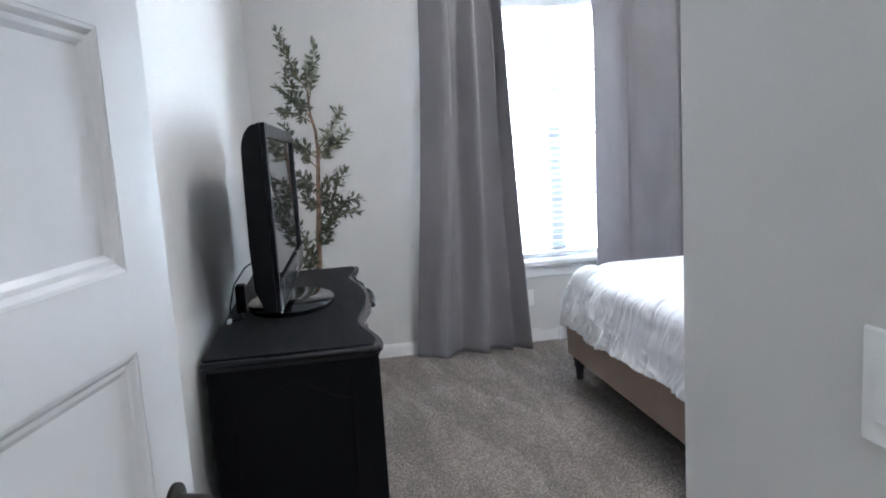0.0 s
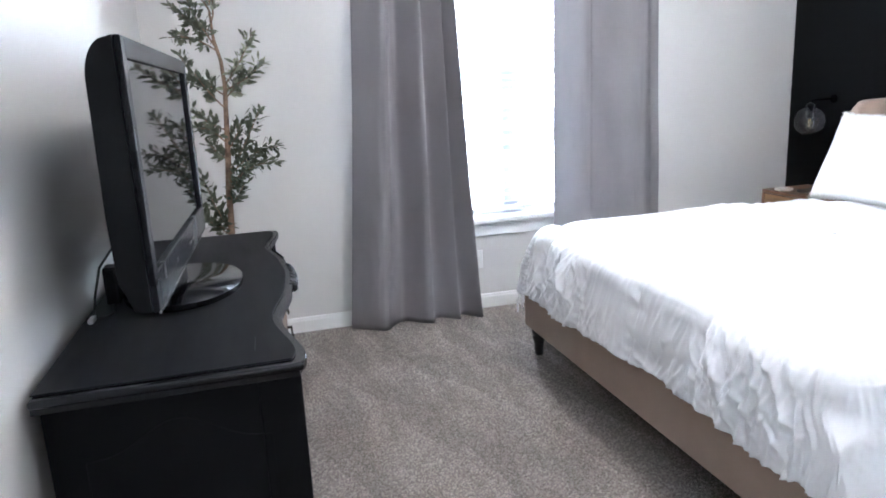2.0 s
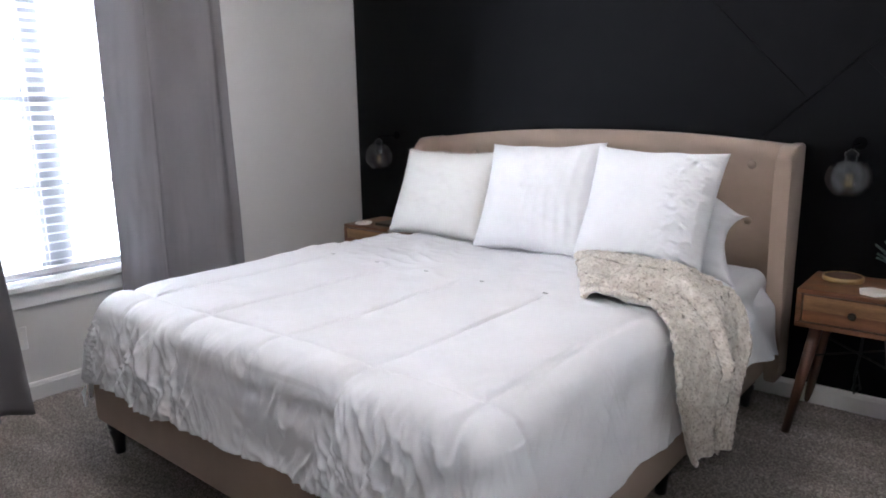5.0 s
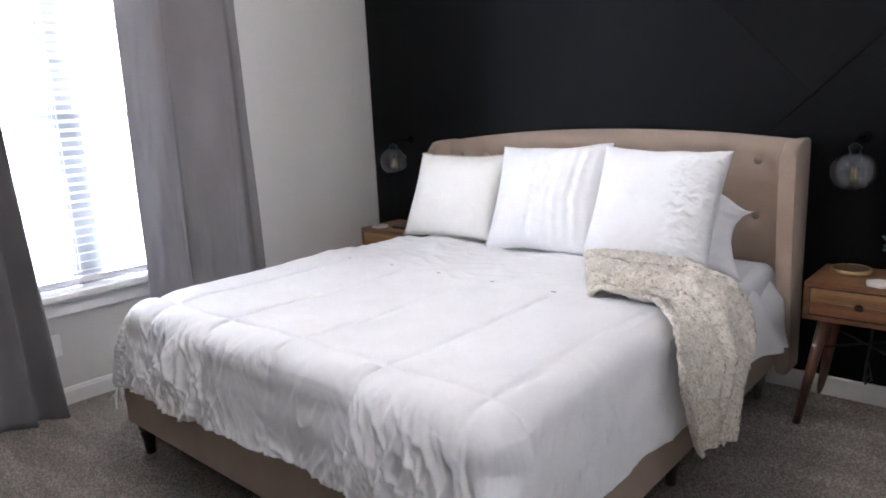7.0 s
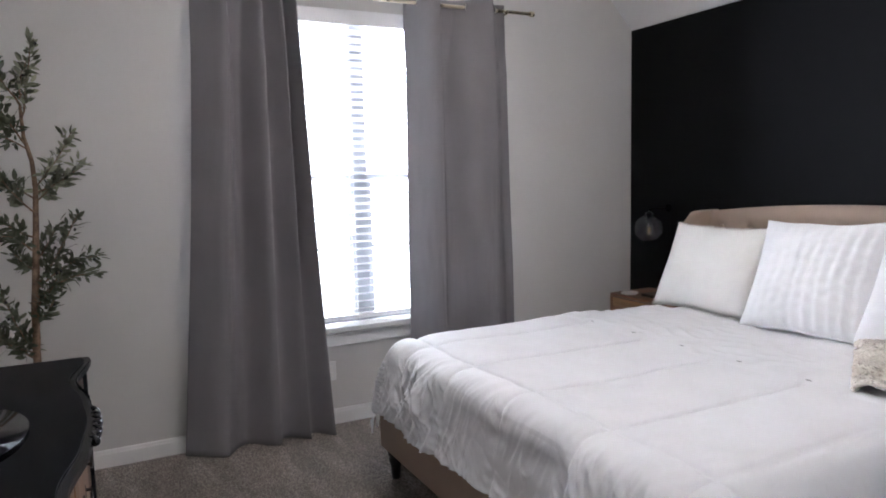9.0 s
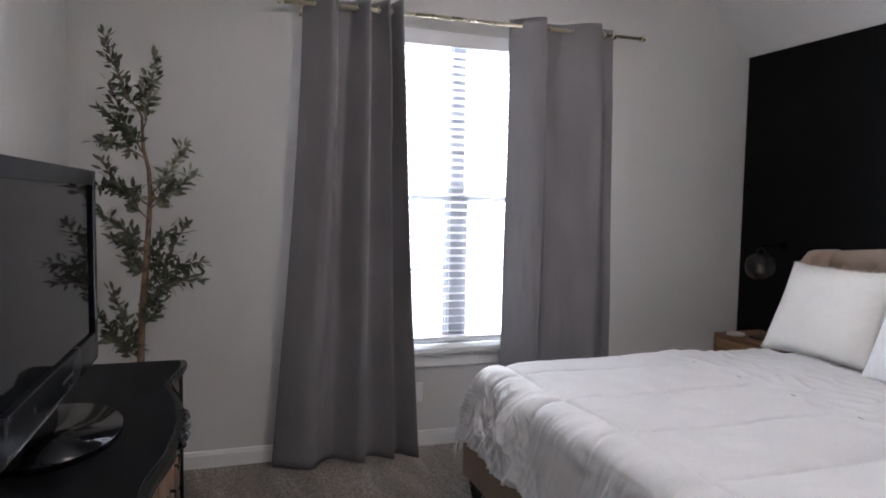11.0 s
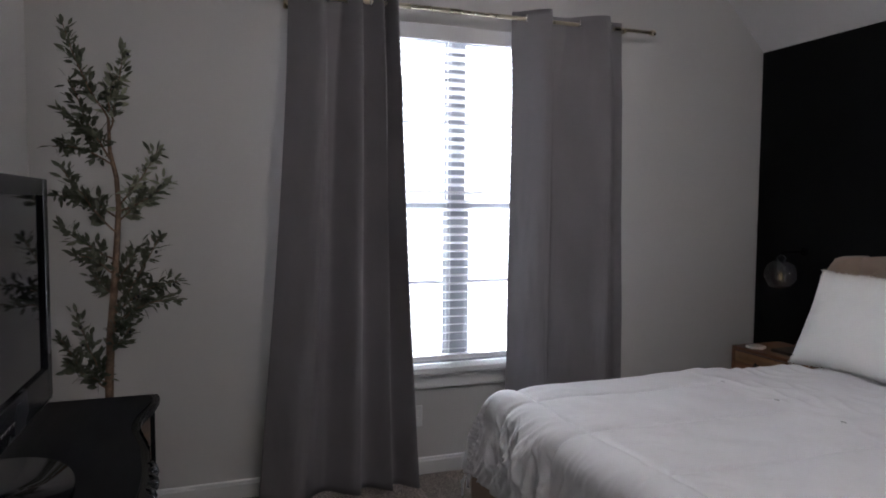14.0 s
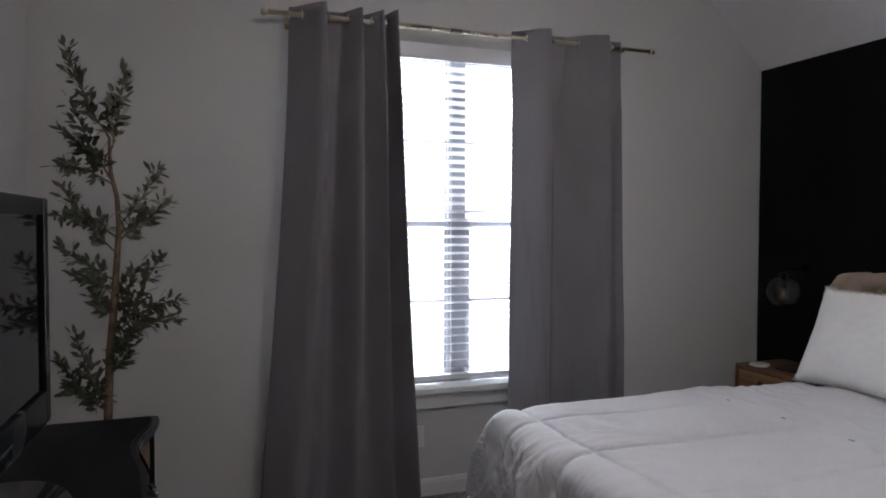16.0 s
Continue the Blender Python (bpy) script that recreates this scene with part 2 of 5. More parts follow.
def box(bm, x0, x1, y0, y1, z0, z1, bevel=0.0, seg=2):
    made = bmesh.ops.create_cube(bm, size=1, matrix=Matrix.LocRotScale(((x0 + x1) / 2, (y0 + y1) / 2, (z0 + z1) / 2), None, (x1 - x0, y1 - y0, z1 - z0)))
    if bevel:
        edges = list({e for v in made["verts"] for e in v.link_edges})
        bmesh.ops.bevel(bm, geom=edges, offset=bevel, segments=seg, affect="EDGES", profile=0.5)
    return bm


def boxed(*a, **k):
    return box(bmesh.new(), *a, **k)


def lathe(bm, profile, at=(0, 0, 0), seg=24, m=None):
    """Turn (radius, z) pairs round the z axis."""
    m = m or Matrix.Translation(at)
    rings = []
    for r, z in profile:
        rings.append([bm.verts.new(m @ Vector((r * math.cos(a), r * math.sin(a), z))) for a in np.linspace(0, math.tau, seg, endpoint=False)])
    for a, b in zip(rings, rings[1:]):
        for i in range(seg):
            bm.faces.new((a[i], a[(i + 1) % seg], b[(i + 1) % seg], b[i]))
    if profile[0][0] > 1e-4:
        bm.faces.new(rings[0][::-1])
    if profile[-1][0] > 1e-4:
        bm.faces.new(rings[-1])
    bmesh.ops.remove_doubles(bm, verts=[v for r in rings for v in r], dist=1e-5)
    return bm


def tube(bm, pts, radii, seg=8):
    """A round rod along points, with a radius at each."""
    pts = [Vector(p) for p in pts]
    if isinstance(radii, (int, float)):
        radii = [radii] * len(pts)
    rings = []
    for i, p in enumerate(pts):
        d = (pts[min(i + 1, len(pts) - 1)] - pts[max(i - 1, 0)]).normalized()
        side = d.cross(Vector((0, 0, 1)) if abs(d.z) < 0.9 else Vector((1, 0, 0))).normalized()
        up = side.cross(d)
        rings.append([bm.verts.new(p + float(radii[i]) * (math.cos(a) * side + math.sin(a) * up)) for a in np.linspace(0, math.tau, seg, endpoint=False)])
    for a, b in zip(rings, rings[1:]):
        for i in range(seg):
            bm.faces.new((a[i], a[(i + 1) % seg], b[(i + 1) % seg], b[i]))
    bm.faces.new(rings[0][::-1])
    bm.faces.new(rings[-1])
    return bm


def grid(bm, nu, nv, f):
    """A sheet: f(u, v) gives a point for u and v from 0 to 1."""
    vs = [[bm.verts.new(f(i / nu, j / nv)) for j in range(nv + 1)] for i in range(nu + 1)]
    for i in range(nu):
        for j in range(nv):
            bm.faces.new((vs[i][j], vs[i + 1][j], vs[i + 1][j + 1], vs[i][j + 1]))
    return bm


def prism(bm, outline, depth, m=Matrix()):
    """Extrude an outline in the xy plane by depth along z, placed by m."""
    a = [bm.verts.new(m @ Vector((x, y, 0))) for x, y in outline]
    b = [bm.verts.new(m @ Vector((x, y, depth))) for x, y in outline]
    bm.faces.new(a[::-1])
    bm.faces.new(b)
    n = len(a)
    for i in range(n):
        bm.faces.new((a[i], a[(i + 1) % n], b[(i + 1) % n], b[i]))
    return bm


def structure(name, bm, material, label, category):
    return tagged(part(name, bm, material, None), label, category, kind="structure")


def thicken(ob, t, offset=-1):
    s = ob.modifiers.new("thickness", "SOLIDIFY")
    s.thickness, s.offset = t, offset
    return ob


def nz(x, y, z=0.0):
    return noise.noise(Vector((x, y, z)))


# ---- the room ----
XW, XE, YN, YS, SPRING, FLAT = -0.25, 3.78, 5.07, 1.40, 2.40, 3.05
HALL_X, DOOR_Y = 0.672, 0.62
RUN = FLAT - SPRING
W0, W1, WZ0, WZ1 = 0.98, 2.50, 0.56, 2.37

structure("floor", boxed(-1.3, 3.95, -1.6, 5.25, -0.12, 0.0), CARPET, "grey-brown speckled cut-pile carpet with vacuum marks", "carpet")

bm = bmesh.new()
TURN_UP = Matrix(((1, 0, 0, 0), (0, 0, -1, YN + 0.14), (0, 1, 0, 0), (0, 0, 0, 1)))
prism(bm, [(XW - 0.12, 0), (W0, 0), (W0, FLAT), (XW + RUN, FLAT), (XW, SPRING), (XW - 0.12, SPRING)], 0.14, TURN_UP)
prism(bm, [(W1, 0), (XE + 0.12, 0), (XE + 0.12, SPRING), (XE, SPRING), (XE - RUN, FLAT), (W1, FLAT)], 0.14, TURN_UP)
prism(bm, [(W0, 0), (W1, 0), (W1, WZ0), (W0, WZ0)], 0.14, TURN_UP)
prism(bm, [(W0, WZ1), (W1, WZ1), (W1, FLAT), (W0, FLAT)], 0.14, TURN_UP)
bmesh.ops.remove_doubles(bm, verts=bm.verts[:], dist=1e-4)
structure("wall_north", bm, WALL, "light warm-grey painted wall with a window opening", "wall")
structure("wall_west", boxed(XW - 0.12, XW, DOOR_Y - 0.12, YN, 0, SPRING), WALL, "light warm-grey painted wall behind the dresser", "wall")
structure("wall_south", boxed(HALL_X, XE, YS - 0.12, YS, 0, FLAT), WALL, "light warm-grey painted wall facing the window", "wall")
structure("wall_entry", boxed(HALL_X, HALL_X + 0.12, DOOR_Y - 0.12, YS - 0.12, 0, FLAT), WALL, "light warm-grey painted wall beside the entry", "wall")
structure("wall_gable_south", boxed(XW, HALL_X, DOOR_Y - 0.12, DOOR_Y, 2.1, FLAT), WALL, "light warm-grey wall above the door", "wall")
east = structure("wall_east", boxed(XE + 0.006, XE + 0.12, YS - 0.12, YN, 0, SPRING), BLACK_WALL, "matt black accent wall with diagonal panel joints", "wall")

# ceiling: two slopes and a flat middle
bm = bmesh.new()
section = [(XW - 0.12, SPRING), (XW, SPRING), (XW + RUN, FLAT), (XE - RUN, FLAT), (XE, SPRING), (XE + 0.12, SPRING), (XE + 0.12, FLAT + 0.12), (XW - 0.12, FLAT + 0.12)]
prism(bm, section, YN - (DOOR_Y - 0.12), Matrix(((1, 0, 0, 0), (0, 0, -1, YN), (0, 1, 0, 0), (0, 0, 0, 1))))
structure("ceiling", bm, CEILING, "white vaulted ceiling with sloping sides", "ceiling")

# hallway behind the door
bm = bmesh.new()
box(bm, -1.3, -1.2, -1.6, 0.5, 0, 2.4)
box(bm, 1.2, 1.3, -1.6, 0.5, 0, 2.4)
box(bm, -1.2, 1.2, -1.6, -1.5, 0, 2.4)
box(bm, -1.2, XW, 0.4, 0.5, 0, 2.4)
box(bm, HALL_X, 1.2, 0.4, 0.5, 0, 2.4)
structure("wall_hall", bm, WALL, "plain hallway walls behind the bedroom door", "wall")
structure("ceiling_hall", boxed(-1.3, 1.3, -1.6, 0.5, 2.4, 2.5), CEILING, "plain white hallway ceiling", "ceiling")


# black wall: boards cut on the diagonal, with open joints
def cut(poly, p, d):
    """Split a convex outline by the line through p along d."""
    n = (-d[1], d[0])
    side = [(q[0] - p[0]) * n[0] + (q[1] - p[1]) * n[1] for q in poly]
    a, b = [], []
    for i, q in enumerate(poly):
        r, s, t = poly[(i + 1) % len(poly)], side[i], side[(i + 1) % len(poly)]
        (a if s >= 0 else b).append(q)
        if s * t < 0:
            k = s / (s - t)
            x = (q[0] + k * (r[0] - q[0]), q[1] + k * (r[1] - q[1]))
            a.append(x), b.append(x)
    return a, b


def inset(poly, by):
    area = sum(a[0] * b[1] - a[1] * b[0] for a, b in zip(poly, poly[1:] + poly[:1]))
    pts = poly if area > 0 else poly[::-1]
    out = []
    for i, q in enumerate(pts):
        a, b = Vector(pts[i - 1]), Vector(pts[(i + 1) % len(pts)])
        q = Vector(q)
        d0, d1 = (q - a).normalized(), (b - q).normalized()
        n0, n1 = Vector((-d0.y, d0.x)), Vector((-d1.y, d1.x))
        m = (n0 + n1)
        out.append(q + m * (by / max(0.3, 1 + n0.dot(n1))))
    return [tuple(v) for v in out]


whole = [(YS, 0.0), (YN, 0.0), (YN, SPRING), (YS, SPRING)]
fall, rise = (-0.73, 0.69), (-0.70, -0.72)
above, below = cut(whole, (2.409, 1.213), fall)
if sum(q[0] for q in above) / len(above) < sum(q[0] for q in below) / len(below):
    above, below = below, above
boards = []
right_a, right_b = cut(below, (1.72, 1.2), rise)
boards += [right_a, right_b]
one, rest = cut(above, (2.593, 1.734), rise)
two, three = cut(rest if len(rest) else one, (3.288, 1.569), rise)
for piece in (one, two, three):
    if len(piece) < 3:
        continue
    cy = sum(q[0] for q in piece) / len(piece)
    if piece is three or piece is two:
        a, b = cut(piece, (3.357, 1.284), fall)
        boards += [a, b] if cy > 3.0 else [piece]
    else:
        boards.append(piece)
EAST_UP = Matrix(((0, 0, -1, XE + 0.004), (1, 0, 0, 0), (0, 1, 0, 0), (0, 0, 0, 1)))
for piece in boards:
    if len(piece) >= 3:
        part("panel", prism(bmesh.new(), inset(piece, 0.0022), 0.008, EAST_UP), BLACK_WALL, east)


# baseboards
def baseboard(name, a, b, normal):
    """A moulded skirting from a to b, its face turned to normal."""
    bm = bmesh.new()
    d = (Vector(b) - Vector(a))
    prof = [(0, 0), (0.013, 0), (0.013, 0.07), (0.010, 0.078), (0.009, 0.086), (0.004, 0.092), (0, 0.092)]
    m = Matrix((Vector((*normal, 0)), Vector((0, 0, 1)), Vector((*d.normalized(), 0)))).transposed().to_4x4()
    m.translation = (*a, 0)
    prism(bm, prof, d.length, m)
    return structure(name, bm, TRIM, "white moulded baseboard along the carpet", "baseboard")


baseboard("baseboard_north", (XW, YN - 0.001), (XE, YN - 0.001), (0, -1))
baseboard("baseboard_west", (XW + 0.001, DOOR_Y), (XW + 0.001, YN - 0.014), (1, 0))
baseboard("baseboard_east", (XE - 0.005, YS), (XE - 0.005, YN - 0.014), (-1, 0))
baseboard("baseboard_south", (HALL_X, YS + 0.001), (XE - 0.02, YS + 0.001), (0, 1))

# bright overcast distance outside the window
glow = bpy.data.materials.new("overcast_glow")
glow.use_nodes = True
gn = glow.node_tree
gn.nodes.remove(gn.nodes["Principled BSDF"])
em, gnoise, gramp = gn.nodes.new("ShaderNodeEmission"), gn.nodes.new("ShaderNodeTexNoise"), gn.nodes.new("ShaderNodeValToRGB")
gnoise.inputs["Scale"].default_value = 0.4
gramp.color_ramp.elements[0].color, gramp.color_ramp.elements[1].color = (0.85, 0.9, 0.98, 1), (1, 1, 1, 1)
em.inputs["Strength"].default_value = 7.0
gn.links.new(gnoise.outputs["Fac"], gramp.inputs["Fac"])
gn.links.new(gramp.outputs["Color"], em.inputs["Color"])
gn.links.new(em.outputs["Emission"], gn.nodes["Material Output"].inputs["Surface"])
structure("backdrop", boxed(-22, 26, 12.0, 12.1, -8, 16), glow, "blown-out bright overcast distance outside the window", "backdrop")

# unseen but inferred ceiling light; bowl and bulbs assumed, throwing light upwards
fixture = thing("ceiling_light", "lit white ceiling light, out of view, in an assumed bowl form", "ceiling light", (1.77, 3.1, FLAT))
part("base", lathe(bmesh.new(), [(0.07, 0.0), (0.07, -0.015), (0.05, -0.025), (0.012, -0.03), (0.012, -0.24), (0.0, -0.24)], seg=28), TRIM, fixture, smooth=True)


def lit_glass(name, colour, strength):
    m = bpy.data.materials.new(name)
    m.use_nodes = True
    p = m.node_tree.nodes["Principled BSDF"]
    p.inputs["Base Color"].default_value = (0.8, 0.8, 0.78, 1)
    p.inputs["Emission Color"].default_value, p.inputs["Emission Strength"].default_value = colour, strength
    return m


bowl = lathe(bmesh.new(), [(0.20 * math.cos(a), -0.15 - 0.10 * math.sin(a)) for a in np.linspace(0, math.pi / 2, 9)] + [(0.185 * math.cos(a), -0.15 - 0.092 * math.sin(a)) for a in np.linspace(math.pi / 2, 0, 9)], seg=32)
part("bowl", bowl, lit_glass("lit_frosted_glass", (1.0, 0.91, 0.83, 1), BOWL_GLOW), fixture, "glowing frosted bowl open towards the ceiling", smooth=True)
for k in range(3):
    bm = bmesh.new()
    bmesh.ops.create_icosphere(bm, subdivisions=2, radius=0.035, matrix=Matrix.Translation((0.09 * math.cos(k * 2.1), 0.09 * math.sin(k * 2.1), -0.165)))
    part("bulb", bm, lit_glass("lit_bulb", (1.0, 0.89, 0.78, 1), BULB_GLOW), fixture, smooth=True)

# ---- window ----
win = tagged(thing("window_1", "grey-looking backlit vinyl twin double-hung window", "window"), kind="structure")
MX0, MX1 = 1.728, 1.803
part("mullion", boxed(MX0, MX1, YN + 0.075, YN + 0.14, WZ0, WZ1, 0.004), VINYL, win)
for x0, x1 in ((W0, MX0), (MX1, W1)):
    bm = bmesh.new()
    for a in ((x0, x0 + 0.012, WZ0, WZ1), (x1 - 0.012, x1, WZ0, WZ1), (x0 + 0.012, x1 - 0.012, WZ1 - 0.03, WZ1), (x0 + 0.012, x1 - 0.012, WZ0, WZ0 + 0.03)):
        box(bm, a[0], a[1], YN + 0.085, YN + 0.138, a[2], a[3], 0.003)
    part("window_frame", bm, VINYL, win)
    for z0, z1, y, w in ((WZ0 + 0.03, 1.465, YN + 0.085, 0.027), (1.42, WZ1 - 0.03, YN + 0.108, 0.012)):
        bm = bmesh.new()
        a0, a1 = x0 + 0.012, x1 - 0.012
        for a in ((a0, a0 + w, z0, z1), (a1 - w, a1, z0, z1), (a0 + w, a1 - w, z0, z0 + 0.04), (a0 + w, a1 - w, z1 - 0.04, z1)):
            box(bm, a[0], a[1], y, y + 0.02, a[2], a[3], 0.003)
        zm = 1.02 if z0 < 1 else 1.875
        box(bm, a0 + w, a1 - w, y + 0.006, y + 0.014, zm - 0.008, zm + 0.008)
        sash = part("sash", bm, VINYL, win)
        pane = part("pane", boxed(a0 + w, a1 - w, y + 0.008, y + 0.012, z0 + 0.04, z1 - 0.04), PANE, sash)
        pane.visible_shadow = False
part("window_sill", boxed(W0 - 0.06, W1 + 0.06, YN - 0.05, YN + 0.08, 0.545, 0.58, 0.008, 3), TRIM, win)
part("apron", boxed(W0 - 0.04, W1 + 0.04, YN - 0.018, YN - 0.001, 0.465, 0.545, 0.004), TRIM, win)

blind = thing("window_blind", "white faux-wood venetian blind with open slats", "blind")
part("headrail", boxed(W0 + 0.01, W1 - 0.01, YN + 0.005, YN + 0.06, 2.31, 2.365, 0.003), SLAT, blind)
part("valance", boxed(W0 + 0.004, W1 - 0.004, YN - 0.012, YN + 0.003, 2.285, 2.368, 0.005), SLAT, blind)
slat_me = None
z = 0.66
while z < 2.285:
    if slat_me is None:
        ob = part("slat", boxed(W0 + 0.012, W1 - 0.012, -0.025, 0.025, -0.0015, 0.0015), SLAT, blind)
        slat_me = ob.data
    else:
        ob = new("slat", slat_me)
        ob.parent = blind
    ob.matrix_local = pose(0, YN + 0.034, z, -17 + 1.5 * nz(z * 9, 0.3), 0, 0)
    z += 0.0443
part("bottom_rail", boxed(W0 + 0.012, W1 - 0.012, YN + 0.01, YN + 0.058, 0.605, 0.632, 0.004), SLAT, blind)
for x in (1.13, 1.70, 2.35):
    for y in (YN + 0.006, YN + 0.062):
        part("ladder_cord", boxed(x - 0.001, x + 0.001, y - 0.001, y + 0.001, 0.62, 2.31), SLAT, blind)

# ---- curtains ----
ROD_Y, ROD_Z = 4.98, 2.42
rod = thing("curtain_rod", "thin champagne-coloured metal curtain rod with end caps", "curtain rod")
part("pole", tube(bmesh.new(), [(0.74, ROD_Y, ROD_Z), (1.72, ROD_Y, ROD_Z)], 0.0125, 16), ROD_METAL, rod, smooth=True)
part("pole", tube(bmesh.new(), [(1.70, ROD_Y, ROD_Z), (2.88, ROD_Y, ROD_Z)], 0.0105, 16), ROD_METAL, rod, smooth=True)
for x, s in ((0.74, -1), (2.88, 1)):
    m = Matrix.Translation((x, ROD_Y, ROD_Z)) @ pose(0, 0, 0, 0, 90 * s)
    part("end_cap", lathe(bmesh.new(), [(0.012, -0.012), (0.017, -0.01), (0.018, 0.012), (0.015, 0.018), (0.0, 0.02)], m=m), ROD_METAL, rod, smooth=True)
for x in (0.85, 2.70):
    bm = tube(bmesh.new(), [(x, YN - 0.002, ROD_Z - 0.012), (x, ROD_Y, ROD_Z - 0.012)], 0.006)
    box(bm, x - 0.012, x + 0.012, YN - 0.007, YN - 0.001, ROD_Z - 0.05, ROD_Z + 0.03, 0.002)
    tube(bm, [(x, ROD_Y - 0.016, ROD_Z + 0.004), (x, ROD_Y, ROD_Z - 0.016), (x, ROD_Y + 0.016, ROD_Z + 0.004)], 0.004)
    part("bracket", bm, ROD_METAL, rod)


def curtain(x0t, x1t, x0b, x1b, seed, folds, warp, flare):
    th = thing("curtain", "grey woven grommet curtain hanging to the carpet", "curtain", group="curtains at the window")
    top, hem = ROD_Z + 0.045, 0.008

    def point(u, v):
        h = 1 - v                                  # 0 at the top, 1 at the hem
        w = 1 - (1 - u) ** warp
        x = (x0t + (x1t - x0t) * w) * (1 - h ** flare) + (x0b + (x1b - x0b) * (0.4 * w + 0.6 * u)) * h ** flare
        turns = float(np.interp(u, [f[0] for f in folds], [f[1] for f in folds]))
        ph = math.tau * turns
        wave = math.cos(ph)
        sharp = 2 * ((1 + wave) / 2) ** 1.25 - 1
        amp = 0.088 * (1 - 0.15 * h) * (0.75 + 0.6 * nz(turns * 0.8, seed * 3)) + 0.012 * nz(u * 5 + seed, h * 1.5)
        y = ROD_Y - 0.035 * min(1, h * 6) + amp * sharp + 0.02 * h * nz(u * 9 + seed, h * 3.0, 2) - 0.01 * h
        x += 0.012 * math.sin(ph) * (1 - 0.3 * h) - 0.030 * wave * (1 - 0.2 * h) + 0.012 * h * nz(u * 7, h * 2.5, seed)
        y += 0.0025 * nz(u * 40, h * 14, seed) * (0.3 + h)
        z = top + (hem - top) * h + 0.006 * max(0, v - 0.96) / 0.04 * (-0.8 * wave + nz(turns * 1.3, seed, 4)) + (0.012 * nz(u * 6, seed) if h > 0.97 else 0)
        return x, min(y, YN - 0.06), z

    cloth = part("cloth", grid(bmesh.new(), 150, 70, point), CURTAIN, th, smooth=True)
    thicken(cloth, 0.0025)
    steps = [k * 0.5 + 0.25 for k in range(int(folds[0][1] * 2), int(folds[-1][1] * 2))]
    for i, turns in enumerate(steps):
        u = float(np.interp(turns, [f[1] for f in folds], [f[0] for f in folds]))
        x, y, _ = point(min(0.985, u), (ROD_Z - hem) / (top - hem))
        ring = bmesh.new()
        m = Matrix.Translation((x, ROD_Y, ROD_Z)) @ pose(0, 0, 0, 0, 90, 35 if i % 2 else -35)
        lathe(ring, [(0.019, -0.004), (0.027, -0.004), (0.028, 0.0), (0.027, 0.004), (0.019, 0.004), (0.019, -0.004)], seg=20, m=m)
        part("grommet", ring, STEEL, th, "polished silver ring", smooth=True)
    return th


# (share of the width, folds so far)
curtain(0.87, 1.345, 0.705, 1.50, 1.3, [(0, 0.1), (0.38, 1), (0.63, 2), (0.83, 3), (1, 3.9)], 1.35, 1.45)
curtain(2.035, 2.715, 2.0, 2.745, 7.7, [(0, 0.1), (0.2, 0.5), (0.40, 1.0), (0.72, 1.5), (0.92, 1.88), (1, 2.1)], 0.95, 1.0)

# outlet and switch
outlet = thing("wall_outlet", "white duplex outlet on the grey wall below the window", "outlet", (1.514, YN, 0.318))
part("plate", boxed(-0.035, 0.035, -0.006, 0, -0.057, 0.057, 0.003), PLATE, outlet)
for dz in (-0.02, 0.02):
    part("socket", boxed(-0.016, 0.016, -0.008, -0.005, dz - 0.014, dz + 0.014, 0.002), CERAMIC, outlet)
switch = thing("light_switch", "white rocker light switch on the entry wall", "light switch", (HALL_X, 1.02, 1.132))
part("plate", boxed(-0.006, 0, -0.036, 0.036, -0.057, 0.057, 0.003), PLATE, switch)
part("rocker", boxed(-0.010, -0.005, -0.016, 0.016, -0.033, 0.033, 0.002), PLATE, switch)

# ---- door ----
HINGE, EDGE = Vector((-0.215, 0.722)), Vector((-0.043, 1.475))
door = tagged(thing("door_1", "open white five-panel bedroom door", "door", (*HINGE, 0), math.degrees(math.atan2(EDGE.y - HINGE.y, EDGE.x - HINGE.x))), kind="structure")
bm = bmesh.new()
DW, ST = 0.76, 0.105
tops = [1.925 - i * 0.3845 for i in range(5)]
for x0, x1 in ((0, ST), (DW - ST, DW)):
    box(bm, x0, x1, 0, 0.035, 0.012, 2.03)
rails = [(1.925, 2.03)] + [(t - 0.3845, t - 0.2845) for t in tops[:4]] + [(0.012, tops[4] - 0.2845)]
for z0, z1 in rails:
    box(bm, ST, DW - ST, 0, 0.035, z0, z1)
part("stile_and_rail", bm, DOOR, door)
for t in tops:
    b = t - 0.2845
    bm = bmesh.new()
    levels = [(0.0, 0.001), (0.005, 0.002), (0.011, 0.007), (0.017, 0.008), (0.024, 0.0125)]
    loops = [[bm.verts.new((x, dep, z)) for x, z in ((ST + k, b + k), (DW - ST - k, b + k), (DW - ST - k, t - k), (ST + k, t - k))] for k, dep in levels]
    for a, c in zip(loops, loops[1:]):
        for i in range(4):
            bm.faces.new((a[i], a[(i + 1) % 4], c[(i + 1) % 4], c[i]))
    bm.faces.new(loops[-1])
    back = [bm.verts.new((x, 0.03, z)) for x, z in ((ST, b), (DW - ST, b), (DW - ST, t), (ST, t))]
    bm.faces.new(back)
    for i in range(4):
        bm.faces.new((loops[0][i], loops[0][(i + 1) % 4], back[(i + 1) % 4], back[i]))
    part("panel", bm, DOOR, door)
bm = lathe(bmesh.new(), [(0.026, 0), (0.026, 0.006), (0.012, 0.01), (0.010, 0.045), (0.0, 0.05)], m=Matrix.Translation((DW - 0.06, 0, 0.935)) @ pose(0, 0, 0, 90))
box(bm, DW - 0.16, DW - 0.05, -0.052, -0.038, 0.926, 0.944, 0.005)
